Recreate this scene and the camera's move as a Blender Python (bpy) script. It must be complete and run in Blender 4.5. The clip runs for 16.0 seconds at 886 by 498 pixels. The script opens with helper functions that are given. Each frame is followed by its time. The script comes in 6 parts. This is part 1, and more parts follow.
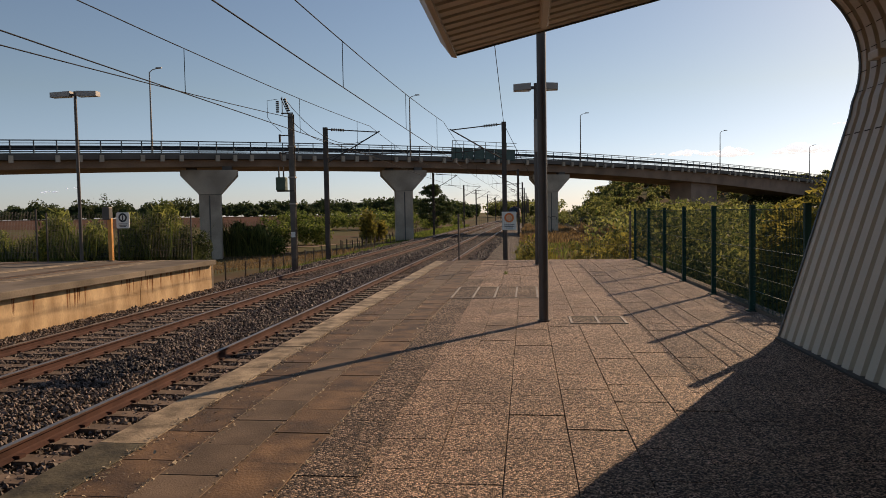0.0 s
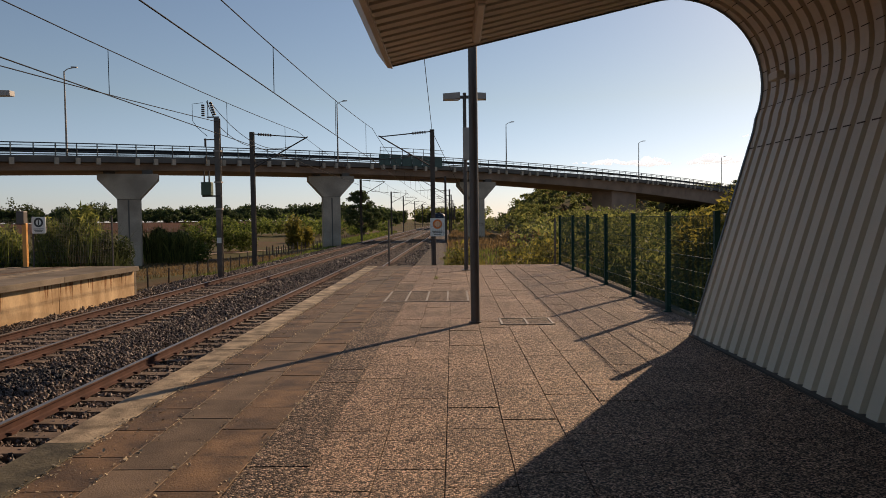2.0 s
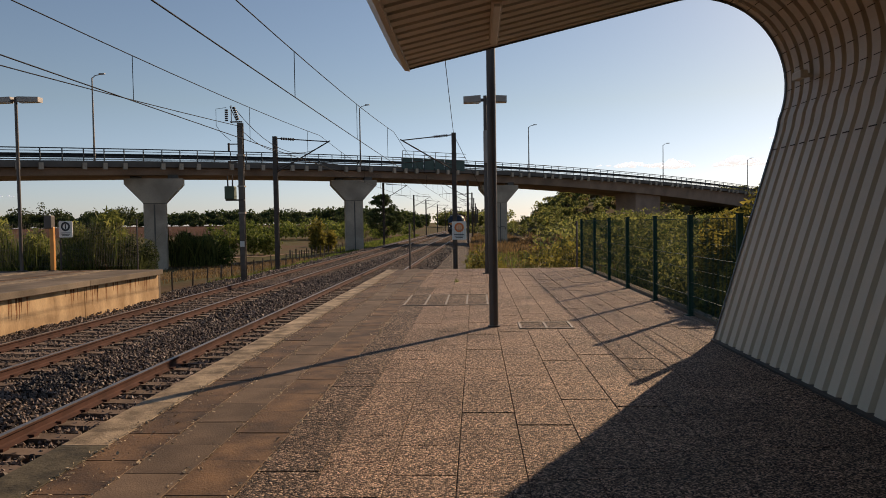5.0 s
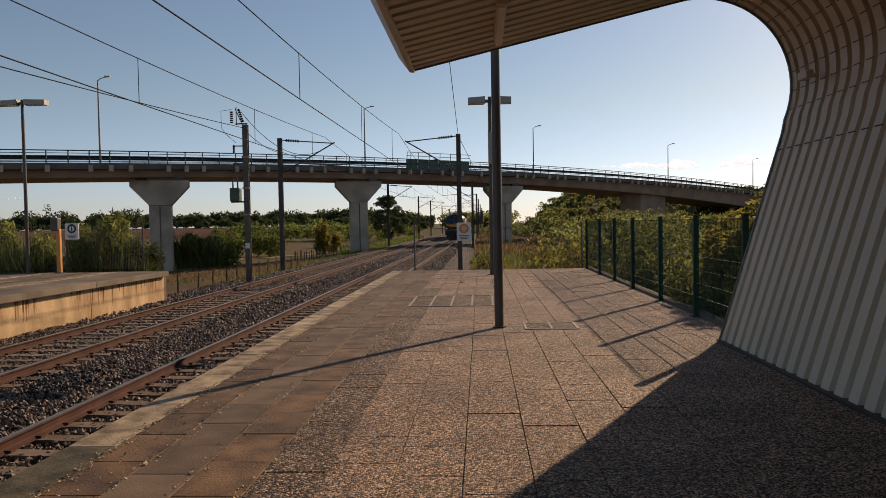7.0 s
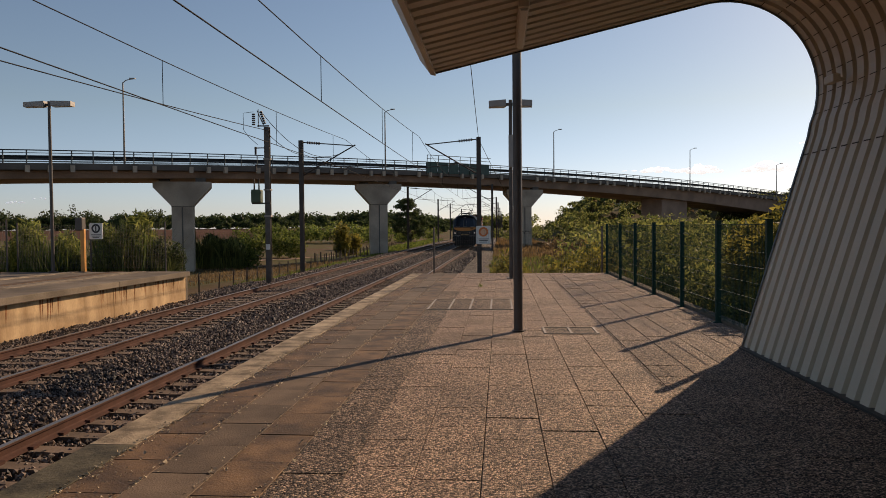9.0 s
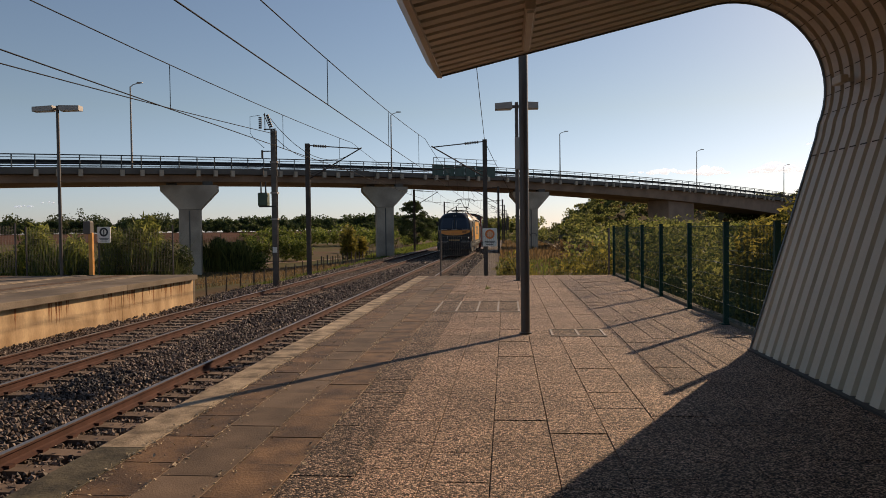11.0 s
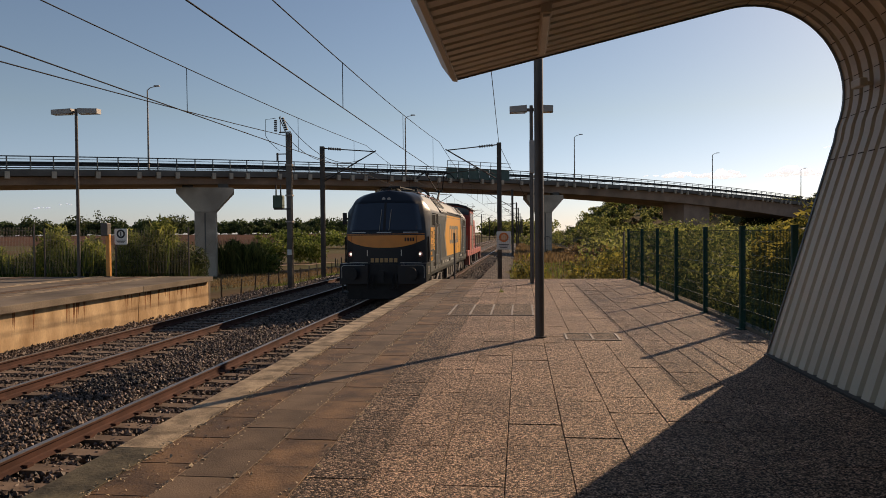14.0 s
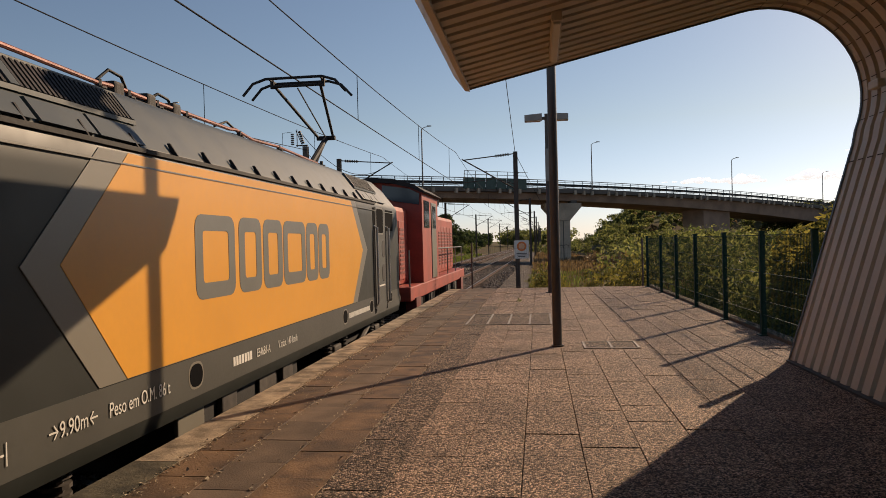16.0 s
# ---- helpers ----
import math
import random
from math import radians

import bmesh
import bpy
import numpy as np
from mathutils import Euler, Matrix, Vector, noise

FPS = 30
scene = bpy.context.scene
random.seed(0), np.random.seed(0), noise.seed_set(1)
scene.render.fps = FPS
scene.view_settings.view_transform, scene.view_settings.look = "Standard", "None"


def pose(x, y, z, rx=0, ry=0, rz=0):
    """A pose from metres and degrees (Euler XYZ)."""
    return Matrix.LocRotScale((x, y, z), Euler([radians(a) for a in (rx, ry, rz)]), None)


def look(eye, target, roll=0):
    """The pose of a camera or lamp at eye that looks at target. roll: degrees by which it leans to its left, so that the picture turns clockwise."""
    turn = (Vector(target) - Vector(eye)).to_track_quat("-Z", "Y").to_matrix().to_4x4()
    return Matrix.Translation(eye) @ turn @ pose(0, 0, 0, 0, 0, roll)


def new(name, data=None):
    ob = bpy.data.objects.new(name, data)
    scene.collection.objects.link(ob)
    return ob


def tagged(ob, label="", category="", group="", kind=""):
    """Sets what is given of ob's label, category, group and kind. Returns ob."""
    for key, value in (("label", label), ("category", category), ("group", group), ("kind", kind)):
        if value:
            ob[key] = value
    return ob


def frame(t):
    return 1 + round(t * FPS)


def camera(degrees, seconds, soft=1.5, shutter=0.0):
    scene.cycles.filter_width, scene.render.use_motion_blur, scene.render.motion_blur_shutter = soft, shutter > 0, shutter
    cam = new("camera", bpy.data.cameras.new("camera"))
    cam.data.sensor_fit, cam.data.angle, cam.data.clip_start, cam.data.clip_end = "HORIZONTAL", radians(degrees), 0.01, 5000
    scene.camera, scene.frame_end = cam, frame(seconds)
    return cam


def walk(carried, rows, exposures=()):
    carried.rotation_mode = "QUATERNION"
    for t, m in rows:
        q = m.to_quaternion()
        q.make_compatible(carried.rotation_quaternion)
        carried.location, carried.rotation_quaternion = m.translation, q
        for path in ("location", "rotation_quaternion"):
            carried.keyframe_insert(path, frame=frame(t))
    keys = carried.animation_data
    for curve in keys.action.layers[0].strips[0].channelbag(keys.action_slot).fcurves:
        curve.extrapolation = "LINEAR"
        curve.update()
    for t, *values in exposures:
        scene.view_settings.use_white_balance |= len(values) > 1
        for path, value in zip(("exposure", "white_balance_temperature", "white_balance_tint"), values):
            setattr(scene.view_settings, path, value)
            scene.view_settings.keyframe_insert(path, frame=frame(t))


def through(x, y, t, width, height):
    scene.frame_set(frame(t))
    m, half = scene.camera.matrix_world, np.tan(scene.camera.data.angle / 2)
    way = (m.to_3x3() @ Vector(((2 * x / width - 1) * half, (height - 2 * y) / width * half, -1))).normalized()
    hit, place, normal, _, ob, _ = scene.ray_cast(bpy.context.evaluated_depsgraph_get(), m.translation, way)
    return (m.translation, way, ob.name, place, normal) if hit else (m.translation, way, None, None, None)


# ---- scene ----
cam = camera(63.19, 16.0, soft=0.5)
PATH = [
    (0.0, pose(0.041, 0.263, 1.467, 87.184, 0.980, 6.586)),
    (0.5, pose(-0.018, 0.133, 1.460, 88.559, 1.299, 5.974)),
    (1.0, pose(-0.092, -0.007, 1.461, 87.522, 1.091, 3.895)),
    (1.5, pose(-0.092, -0.050, 1.450, 88.039, 0.696, 1.896)),
    (2.0, pose(-0.039, -0.049, 1.454, 87.621, 0.737, 0.776)),
    (2.5, pose(-0.001, -0.039, 1.451, 87.544, 0.737, 1.102)),
    (3.0, pose(0.018, -0.018, 1.459, 86.973, 0.995, 1.642)),
    (3.5, pose(0.016, 0.003, 1.456, 87.425, 0.677, 1.658)),
    (4.0, pose(0.026, 0.003, 1.452, 87.696, 0.789, 2.501)),
    (6.5, pose(0.023, -0.003, 1.449, 88.042, 0.935, 2.691)),
    (7.0, pose(0.021, -0.005, 1.449, 88.016, 1.011, 2.968)),
    (7.5, pose(0.013, -0.004, 1.448, 88.241, 0.895, 2.980)),
    (8.0, pose(0.011, 0.008, 1.447, 88.321, 0.842, 3.421)),
    (8.5, pose(0.013, 0.015, 1.446, 88.187, 0.587, 4.010)),
    (9.0, pose(0.015, 0.010, 1.447, 88.280, 0.508, 4.511)),
    (11.5, pose(0.002, 0.003, 1.448, 88.482, 0.678, 5.175)),
    (12.0, pose(-0.002, 0.002, 1.449, 88.443, 0.493, 5.516)),
    (12.5, pose(0.000, -0.000, 1.450, 88.460, 0.464, 5.505)),
    (13.0, pose(-0.000, 0.003, 1.449, 88.402, 0.283, 5.615)),
    (13.5, pose(-0.005, 0.006, 1.449, 88.477, 0.325, 5.850)),
    (14.0, pose(-0.004, -0.005, 1.452, 88.722, 0.495, 6.096)),
    (14.5, pose(-0.006, -0.000, 1.448, 88.747, 0.566, 6.323)),
    (15.0, pose(-0.004, 0.005, 1.449, 88.800, 0.650, 6.917)),
    (15.5, pose(0.004, 0.007, 1.452, 89.120, 0.888, 7.040)),
    (16.0, pose(0.035, 0.012, 1.447, 89.558, 1.455, 7.556)),
]
walk(cam, PATH, [(0.0, 0.07, 6780, 15), (16.0, 0.07, 6780, 15)])

# ---- world and sun ----
SUN_AZ, SUN_EL = radians(35.5), radians(25.4)
world = bpy.data.worlds.new("sky")
scene.world = world
world.use_nodes = True
wn = world.node_tree
sky = wn.nodes.new("ShaderNodeTexSky")
sky.sky_type, sky.sun_disc = "NISHITA", False
sky.sun_elevation, sky.sun_rotation = SUN_EL, SUN_AZ
sky.air_density, sky.dust_density, sky.ozone_density = 1.0, 0.3, 1.3
way = wn.nodes.new("ShaderNodeTexCoord")
split = wn.nodes.new("ShaderNodeSeparateXYZ")
wn.links.new(way.outputs["Generated"], split.inputs[0])
haze = wn.nodes.new("ShaderNodeValToRGB")
haze.color_ramp.elements[0].position, haze.color_ramp.elements[1].position = 0.0, 0.16
haze.color_ramp.elements[0].color, haze.color_ramp.elements[1].color = (0.9, 1.03, 1.5, 1), (1, 1, 1, 1)
wn.links.new(split.outputs["Z"], haze.inputs[0])
tint = wn.nodes.new("ShaderNodeMix")
tint.data_type, tint.blend_type = "RGBA", "MULTIPLY"
tint.inputs[0].default_value = 1.0
wn.links.new(sky.outputs[0], tint.inputs[6])
wn.links.new(haze.outputs[0], tint.inputs[7])
wn.links.new(tint.outputs[2], wn.nodes["Background"].inputs[0])
wn.nodes["Background"].inputs[1].default_value = 0.078
sun = new("sun", bpy.data.lights.new("sun", "SUN"))
sun.data.energy, sun.data.angle, sun.data.color = 5.0, radians(0.5), (1.0, 0.77, 0.52)
to_sun = Vector((math.sin(SUN_AZ) * math.cos(SUN_EL), math.cos(SUN_AZ) * math.cos(SUN_EL), math.sin(SUN_EL)))
sun.matrix_world = look(to_sun * 60, (0, 0, 0))


# ---- materials ----
def material(name, col, rough=0.6, metal=0.0, var=0.2, scale=3.0, fine=40.0, bump=0.15, depth=0.01, col2=None, piece=0.0, spec=0.5, stretch=(1, 1, 1), edge=(0.35, 0.7)):
    """Two scales of variation in colour, fine relief, and if wanted a shift of tone from piece to piece."""
    m = bpy.data.materials.new(name)
    m.use_nodes = True
    n, l = m.node_tree.nodes, m.node_tree.links
    b = n["Principled BSDF"]
    co = n.new("ShaderNodeTexCoord")
    mp = n.new("ShaderNodeMapping")
    mp.inputs["Scale"].default_value = stretch
    l.new(co.outputs["Object"], mp.inputs[0])
    info = n.new("ShaderNodeObjectInfo")
    off = n.new("ShaderNodeVectorMath")
    off.operation = "ADD"
    mul = n.new("ShaderNodeMath")
    mul.operation = "MULTIPLY"
    mul.inputs[1].default_value = 37.0
    l.new(info.outputs["Random"], mul.inputs[0])
    l.new(mp.outputs[0], off.inputs[0])
    l.new(mul.outputs[0], off.inputs[1])
    big, small = n.new("ShaderNodeTexNoise"), n.new("ShaderNodeTexNoise")
    for t, s in ((big, scale), (small, fine)):
        t.inputs["Scale"].default_value = s
        t.inputs["Detail"].default_value = 5
        l.new(off.outputs[0], t.inputs["Vector"])
    ramp = n.new("ShaderNodeValToRGB")
    ramp.color_ramp.elements[0].position, ramp.color_ramp.elements[1].position = edge
    a = [c * (1 - var) for c in col]
    c2 = col2 if col2 else [min(1, c * (1 + var)) for c in col]
    ramp.color_ramp.elements[0].color, ramp.color_ramp.elements[1].color = (*a, 1), (*c2, 1)
    l.new(big.outputs[0], ramp.inputs[0])
    hsv = n.new("ShaderNodeHueSaturation")
    l.new(ramp.outputs[0], hsv.inputs["Color"])
    v1 = n.new("ShaderNodeMapRange")
    v1.inputs["To Min"].default_value, v1.inputs["To Max"].default_value = 1 - var, 1 + var
    l.new(small.outputs[0], v1.inputs["Value"])
    v2 = n.new("ShaderNodeMapRange")
    v2.inputs["To Min"].default_value, v2.inputs["To Max"].default_value = 1 - piece, 1 + piece
    l.new(info.outputs["Random"], v2.inputs["Value"])
    vv = n.new("ShaderNodeMath")
    vv.operation = "MULTIPLY"
    l.new(v1.outputs[0], vv.inputs[0])
    l.new(v2.outputs[0], vv.inputs[1])
    l.new(vv.outputs[0], hsv.inputs["Value"])
    l.new(hsv.outputs[0], b.inputs["Base Color"])
    r = n.new("ShaderNodeMapRange")
    r.inputs["To Min"].default_value, r.inputs["To Max"].default_value = max(0.02, rough - 0.12), min(1, rough + 0.12)
    l.new(small.outputs[0], r.inputs["Value"])
    l.new(r.outputs[0], b.inputs["Roughness"])
    b.inputs["Metallic"].default_value = metal
    b.inputs["Specular IOR Level"].default_value = spec
    if bump:
        bp = n.new("ShaderNodeBump")
        bp.inputs["Strength"].default_value, bp.inputs["Distance"].default_value = bump, depth
        l.new(small.outputs[0], bp.inputs["Height"])
        l.new(bp.outputs[0], b.inputs["Normal"])
    return m


def pebbles(name, scale, cols, rough=0.85, depth=0.006, strength=0.8, piece=0.08, spec=0.32):
    """Loose or set stones: cells of their own tone, each raised."""
    m = bpy.data.materials.new(name)
    m.use_nodes = True
    n, l = m.node_tree.nodes, m.node_tree.links
    b = n["Principled BSDF"]
    co, vo = n.new("ShaderNodeTexCoord"), n.new("ShaderNodeTexVoronoi")
    geo = n.new("ShaderNodeNewGeometry")
    vo.inputs["Scale"].default_value = scale
    l.new(geo.outputs["Position"], vo.inputs["Vector"])
    ramp = n.new("ShaderNodeValToRGB")
    e = ramp.color_ramp.elements
    e[0].color, e[1].color = (*cols[0], 1), (*cols[-1], 1)
    for i, c in enumerate(cols[1:-1]):
        k = e.new((i + 1) / (len(cols) - 1))
        k.color = (*c, 1)
    sep = n.new("ShaderNodeSeparateColor")
    l.new(vo.outputs["Color"], sep.inputs[0])
    l.new(sep.outputs[0], ramp.inputs[0])
    big = n.new("ShaderNodeTexNoise")
    big.inputs["Scale"].default_value, big.inputs["Detail"].default_value = 0.9, 6
    l.new(geo.outputs["Position"], big.inputs["Vector"])
    mr = n.new("ShaderNodeMapRange")
    mr.inputs["From Min"].default_value, mr.inputs["From Max"].default_value = 0.3, 0.7
    mr.inputs["To Min"].default_value, mr.inputs["To Max"].default_value = 0.72, 1.2
    l.new(big.outputs[0], mr.inputs["Value"])
    info = n.new("ShaderNodeObjectInfo")
    pr = n.new("ShaderNodeMapRange")
    pr.inputs["To Min"].default_value, pr.inputs["To Max"].default_value = 1 - piece, 1 + piece
    l.new(info.outputs["Random"], pr.inputs["Value"])
    mm = n.new("ShaderNodeMath")
    mm.operation = "MULTIPLY"
    l.new(mr.outputs[0], mm.inputs[0])
    l.new(pr.outputs[0], mm.inputs[1])
    hsv = n.new("ShaderNodeHueSaturation")
    l.new(ramp.outputs[0], hsv.inputs["Color"])
    l.new(mm.outputs[0], hsv.inputs["Value"])
    l.new(hsv.outputs[0], b.inputs["Base Color"])
    b.inputs["Roughness"].default_value = rough
    b.inputs["Specular IOR Level"].default_value = spec
    bp = n.new("ShaderNodeBump")
    bp.invert = True
    bp.inputs["Strength"].default_value, bp.inputs["Distance"].default_value = strength, depth
    l.new(vo.outputs["Distance"], bp.inputs["Height"])
    l.new(bp.outputs[0], b.inputs["Normal"])
    return m


def leaf_material(name, dark, light, through=0.35):
    m = bpy.data.materials.new(name)
    m.use_nodes = True
    n, l = m.node_tree.nodes, m.node_tree.links
    b = n["Principled BSDF"]
    geo = n.new("ShaderNodeNewGeometry")
    ramp = n.new("ShaderNodeValToRGB")
    ramp.color_ramp.elements[0].color, ramp.color_ramp.elements[1].color = (*dark, 1), (*light, 1)
    l.new(geo.outputs["Random Per Island"], ramp.inputs[0])
    nz = n.new("ShaderNodeTexNoise")
    nz.inputs["Scale"].default_value = 0.35
    l.new(geo.outputs["Position"], nz.inputs["Vector"])
    hsv = n.new("ShaderNodeHueSaturation")
    mr = n.new("ShaderNodeMapRange")
    mr.inputs["To Min"].default_value, mr.inputs["To Max"].default_value = 0.55, 1.45
    l.new(nz.outputs[0], mr.inputs["Value"])
    l.new(mr.outputs[0], hsv.inputs["Value"])
    l.new(ramp.outputs[0], hsv.inputs["Color"])
    l.new(hsv.outputs[0], b.inputs["Base Color"])
    b.inputs["Roughness"].default_value = 0.6
    b.inputs["Specular IOR Level"].default_value = 0.25
    tr = n.new("ShaderNodeBsdfTranslucent")
    l.new(hsv.outputs[0], tr.inputs[0])
    mix = n.new("ShaderNodeMixShader")
    mix.inputs[0].default_value = through
    l.new(b.outputs[0], mix.inputs[1])
    l.new(tr.outputs[0], mix.inputs[2])
    l.new(mix.outputs[0], n["Material Output"].inputs[0])
    return m


def glow(name, col, strength):
    m = material(name, col, 0.3, bump=0)
    b = m.node_tree.nodes["Principled BSDF"]
    b.inputs["Emission Color"].default_value = (*col, 1)
    b.inputs["Emission Strength"].default_value = strength
    return m


M = dict(
    aggregate=pebbles("exposed_aggregate", 104, [(0.012, 0.007, 0.0045), (0.064, 0.038, 0.025), (0.265, 0.174, 0.117), (0.82, 0.575, 0.41)], rough=0.76, spec=0.3, depth=0.011, strength=0.85),
    aggregate_dark=pebbles("worn_dark_aggregate", 78, [(0.011, 0.007, 0.005), (0.04, 0.025, 0.017), (0.125, 0.083, 0.056), (0.52, 0.365, 0.255)], rough=0.8, spec=0.3, depth=0.012, strength=0.9),
    brown_tile=material("brown_paver", (0.085, 0.044, 0.019), 0.76, var=0.45, scale=3.6, fine=60, piece=0.25, bump=0.5, spec=0.45, col2=(0.175, 0.096, 0.042)),
    grey_tile=material("grey_tactile_paver", (0.125, 0.085, 0.056), 0.85, var=0.3, scale=3.0, fine=80, piece=0.2, bump=0.4, spec=0.35),
    coping=material("pale_concrete_coping", (0.2, 0.15, 0.1), 0.92, var=0.35, scale=4.5, fine=45, piece=0.16, bump=0.6, col2=(0.4, 0.31, 0.21), edge=(0.35, 0.65), spec=0.3),
    # darker concrete for the coping stones that start below y = 4
    dark_coping=material("dark_concrete_coping", (0.07, 0.06, 0.04), 0.92, var=0.4, scale=5, fine=45, piece=0.1, bump=0.6, col2=(0.13, 0.11, 0.07), spec=0.3),
    rust=material("rust_stain", (0.24, 0.11, 0.05), 0.9, var=0.4, scale=6, fine=40, bump=0.1, spec=0.1),
    render=material("pale_house_render", (0.55, 0.48, 0.4), 0.9, var=0.15, scale=1.0, fine=10, spec=0.2),
    roof_tile=material("faded_roof_tile", (0.24, 0.12, 0.075), 0.85, var=0.3, scale=1.5, fine=12, spec=0.2),
    guard=material("dull_crash_barrier", (0.035, 0.038, 0.04), 0.85, var=0.2, bump=0, spec=0.15),
    joint=material("joint_mortar", (0.05, 0.034, 0.022), 0.95, var=0.35),
    concrete=material("weathered_concrete", (0.17, 0.135, 0.1), 0.9, var=0.32, scale=0.9, fine=25, bump=0.3, spec=0.2),
    pier=material("pier_concrete", (0.43, 0.35, 0.265), 0.85, var=0.25, scale=0.5, fine=12, bump=0.2, piece=0.05),
    ochre=material("ochre_painted_concrete", (0.4, 0.25, 0.125), 0.85, var=0.25, scale=1.6, fine=24, bump=0.2, col2=(0.56, 0.39, 0.22), stretch=(1.2, 1.2, 0.6), spec=0.2),
    deck=material("bridge_deck_concrete", (0.29, 0.195, 0.14), 0.85, var=0.25, scale=0.4, fine=8, bump=0.1),
    parapet=material("parapet_concrete", (0.125, 0.108, 0.092), 0.85, var=0.2, scale=0.6, fine=9, bump=0.1),
    rail_side=material("rusty_rail_steel", (0.07, 0.032, 0.023), 0.88, 0.0, var=0.3, scale=3, fine=50, spec=0.2),
    rail_head=material("worn_rail_head", (0.3, 0.25, 0.21), 0.38, 0.8, var=0.15, scale=2, fine=30, bump=0.05),
    sleeper=material("sleeper_concrete", (0.155, 0.11, 0.08), 0.92, var=0.3, scale=4, fine=60, piece=0.2, spec=0.2),
    ballast=pebbles("ballast_bed", 20, [(0.013, 0.009, 0.007), (0.04, 0.029, 0.023), (0.095, 0.071, 0.055), (0.2, 0.15, 0.12)], depth=0.05),
    earth=material("dry_earth", (0.185, 0.118, 0.07), 0.95, var=0.35, scale=0.09, fine=3, bump=0.5, depth=0.06, col2=(0.095, 0.1, 0.042), spec=0.05),
    field=material("ploughed_field", (0.1, 0.052, 0.034), 0.95, var=0.15, scale=0.05, fine=2, spec=0.05),
    sand=material("sandy_track", (0.3, 0.22, 0.155), 0.95, var=0.15, scale=0.5, fine=6, spec=0.05),
    white_sheet=material("white_coated_sheet", (0.5, 0.43, 0.33), 0.5, 0.0, var=0.08, scale=1.2, fine=15, bump=0.04, stretch=(1, 1, 0.3)),
    trim=material("dark_edge_trim", (0.06, 0.055, 0.05), 0.5, 0.4, var=0.1),
    grey_post=material("grey_painted_steel", (0.085, 0.07, 0.06), 0.5, 0.3, var=0.15, scale=3, fine=40, bump=0.05),
    lamp_grey=material("lamp_housing", (0.3, 0.27, 0.24), 0.5, 0.2, var=0.1),
    galva=material("galvanised_steel", (0.3, 0.26, 0.22), 0.7, 0.3, var=0.2, scale=4, fine=40, bump=0.05),
    mast=material("catenary_mast_steel", (0.075, 0.06, 0.05), 0.7, 0.3, var=0.2, scale=2, fine=20),
    mast_pale=material("pale_mast_steel", (0.13, 0.11, 0.092), 0.7, 0.3, var=0.25, scale=2, fine=20),
    wire=material("dull_wire", (0.03, 0.027, 0.026), 0.9, 0.0, var=0.1, bump=0, spec=0.1),
    insulator=material("brown_insulator", (0.025, 0.018, 0.016), 0.55, var=0.1),
    green=material("green_coated_steel", (0.009, 0.042, 0.031), 0.65, 0.0, var=0.15, scale=4, fine=40, bump=0.03, spec=0.25),
    fence_grey=material("fence_wire", (0.16, 0.14, 0.12), 0.6, 0.4, var=0.2, bump=0),
    sign_white=material("white_sign_face", (0.72, 0.7, 0.64), 0.5, var=0.05),
    sign_orange=material("orange_sign_ring", (0.75, 0.2, 0.04), 0.5, var=0.05),
    sign_black=material("black_print", (0.02, 0.02, 0.02), 0.5, var=0.05),
    bright_orange=material("orange_post_paint", (0.6, 0.26, 0.05), 0.5, var=0.12),
    box_green=material("green_transformer_paint", (0.065, 0.095, 0.055), 0.6, var=0.15),
    panel_green=material("green_bridge_screen", (0.035, 0.075, 0.06), 0.5, var=0.15),
    bridge_rail=material("blue_grey_railing", (0.045, 0.06, 0.068), 0.6, 0.1, var=0.1, bump=0),
    grate=material("cast_grate", (0.06, 0.05, 0.042), 0.7, 0.4, var=0.2),
    loco_grey=material("dark_grey_loco_paint", (0.022, 0.025, 0.022), 0.5, 0.0, var=0.08, scale=1.0, fine=3, bump=0.0, spec=0.28),
    loco_front=material("black_blue_front_paint", (0.011, 0.013, 0.017), 0.35, 0.0, var=0.1, scale=1.0, bump=0.0, spec=0.25),
    loco_orange=material("orange_loco_paint", (0.71, 0.33, 0.034), 0.38, 0.0, var=0.05, scale=1.0, fine=15, bump=0.0, spec=0.5),
    loco_pale=material("pale_grey_loco_band", (0.2, 0.185, 0.152), 0.4, 0.0, var=0.06, scale=1.0, bump=0.0, spec=0.5),
    loco_roof=material("roof_grey_paint", (0.066, 0.077, 0.078), 0.5, 0.0, var=0.05, scale=1.2, fine=3, bump=0.0, spec=0.35),
    loco_letter=material("grey_lettering", (0.15, 0.15, 0.135), 0.4, 0.0, var=0.05, bump=0),
    white_print=material("white_print", (0.7, 0.68, 0.62), 0.5, var=0.03, bump=0),
    black=material("black_underframe", (0.018, 0.016, 0.015), 0.75, 0.1, var=0.3, scale=5),
    glass=material("dark_cab_glass", (0.018, 0.025, 0.038), 0.14, 0.0, var=0.05, bump=0, spec=0.55),
    red=material("faded_red_paint", (0.33, 0.05, 0.03), 0.55, 0.0, var=0.2, scale=1.5, fine=15, bump=0.04),
    copper=material("copper_busbar", (0.2, 0.06, 0.04), 0.55, 0.2, var=0.3),
    headlamp=glow("lit_headlamp", (1.0, 0.9, 0.78), 1.05),
    tube=material("lamp_diffuser", (0.6, 0.56, 0.48), 0.5, var=0.05),
    bark=material("bark", (0.09, 0.065, 0.045), 0.9, var=0.3, scale=4, fine=20, bump=0.4),
    # both clouds emit their brightness, standing in for sunlight passing through them
    thin_cloud=glow("thin_grey_cloud", (0.8, 0.87, 0.96), 0.42),
    cloud=glow("cloud_white", (0.96, 0.96, 0.96), 0.82),
    leaf=leaf_material("green_leaves", (0.05, 0.075, 0.022), (0.3, 0.3, 0.09), 0.63),
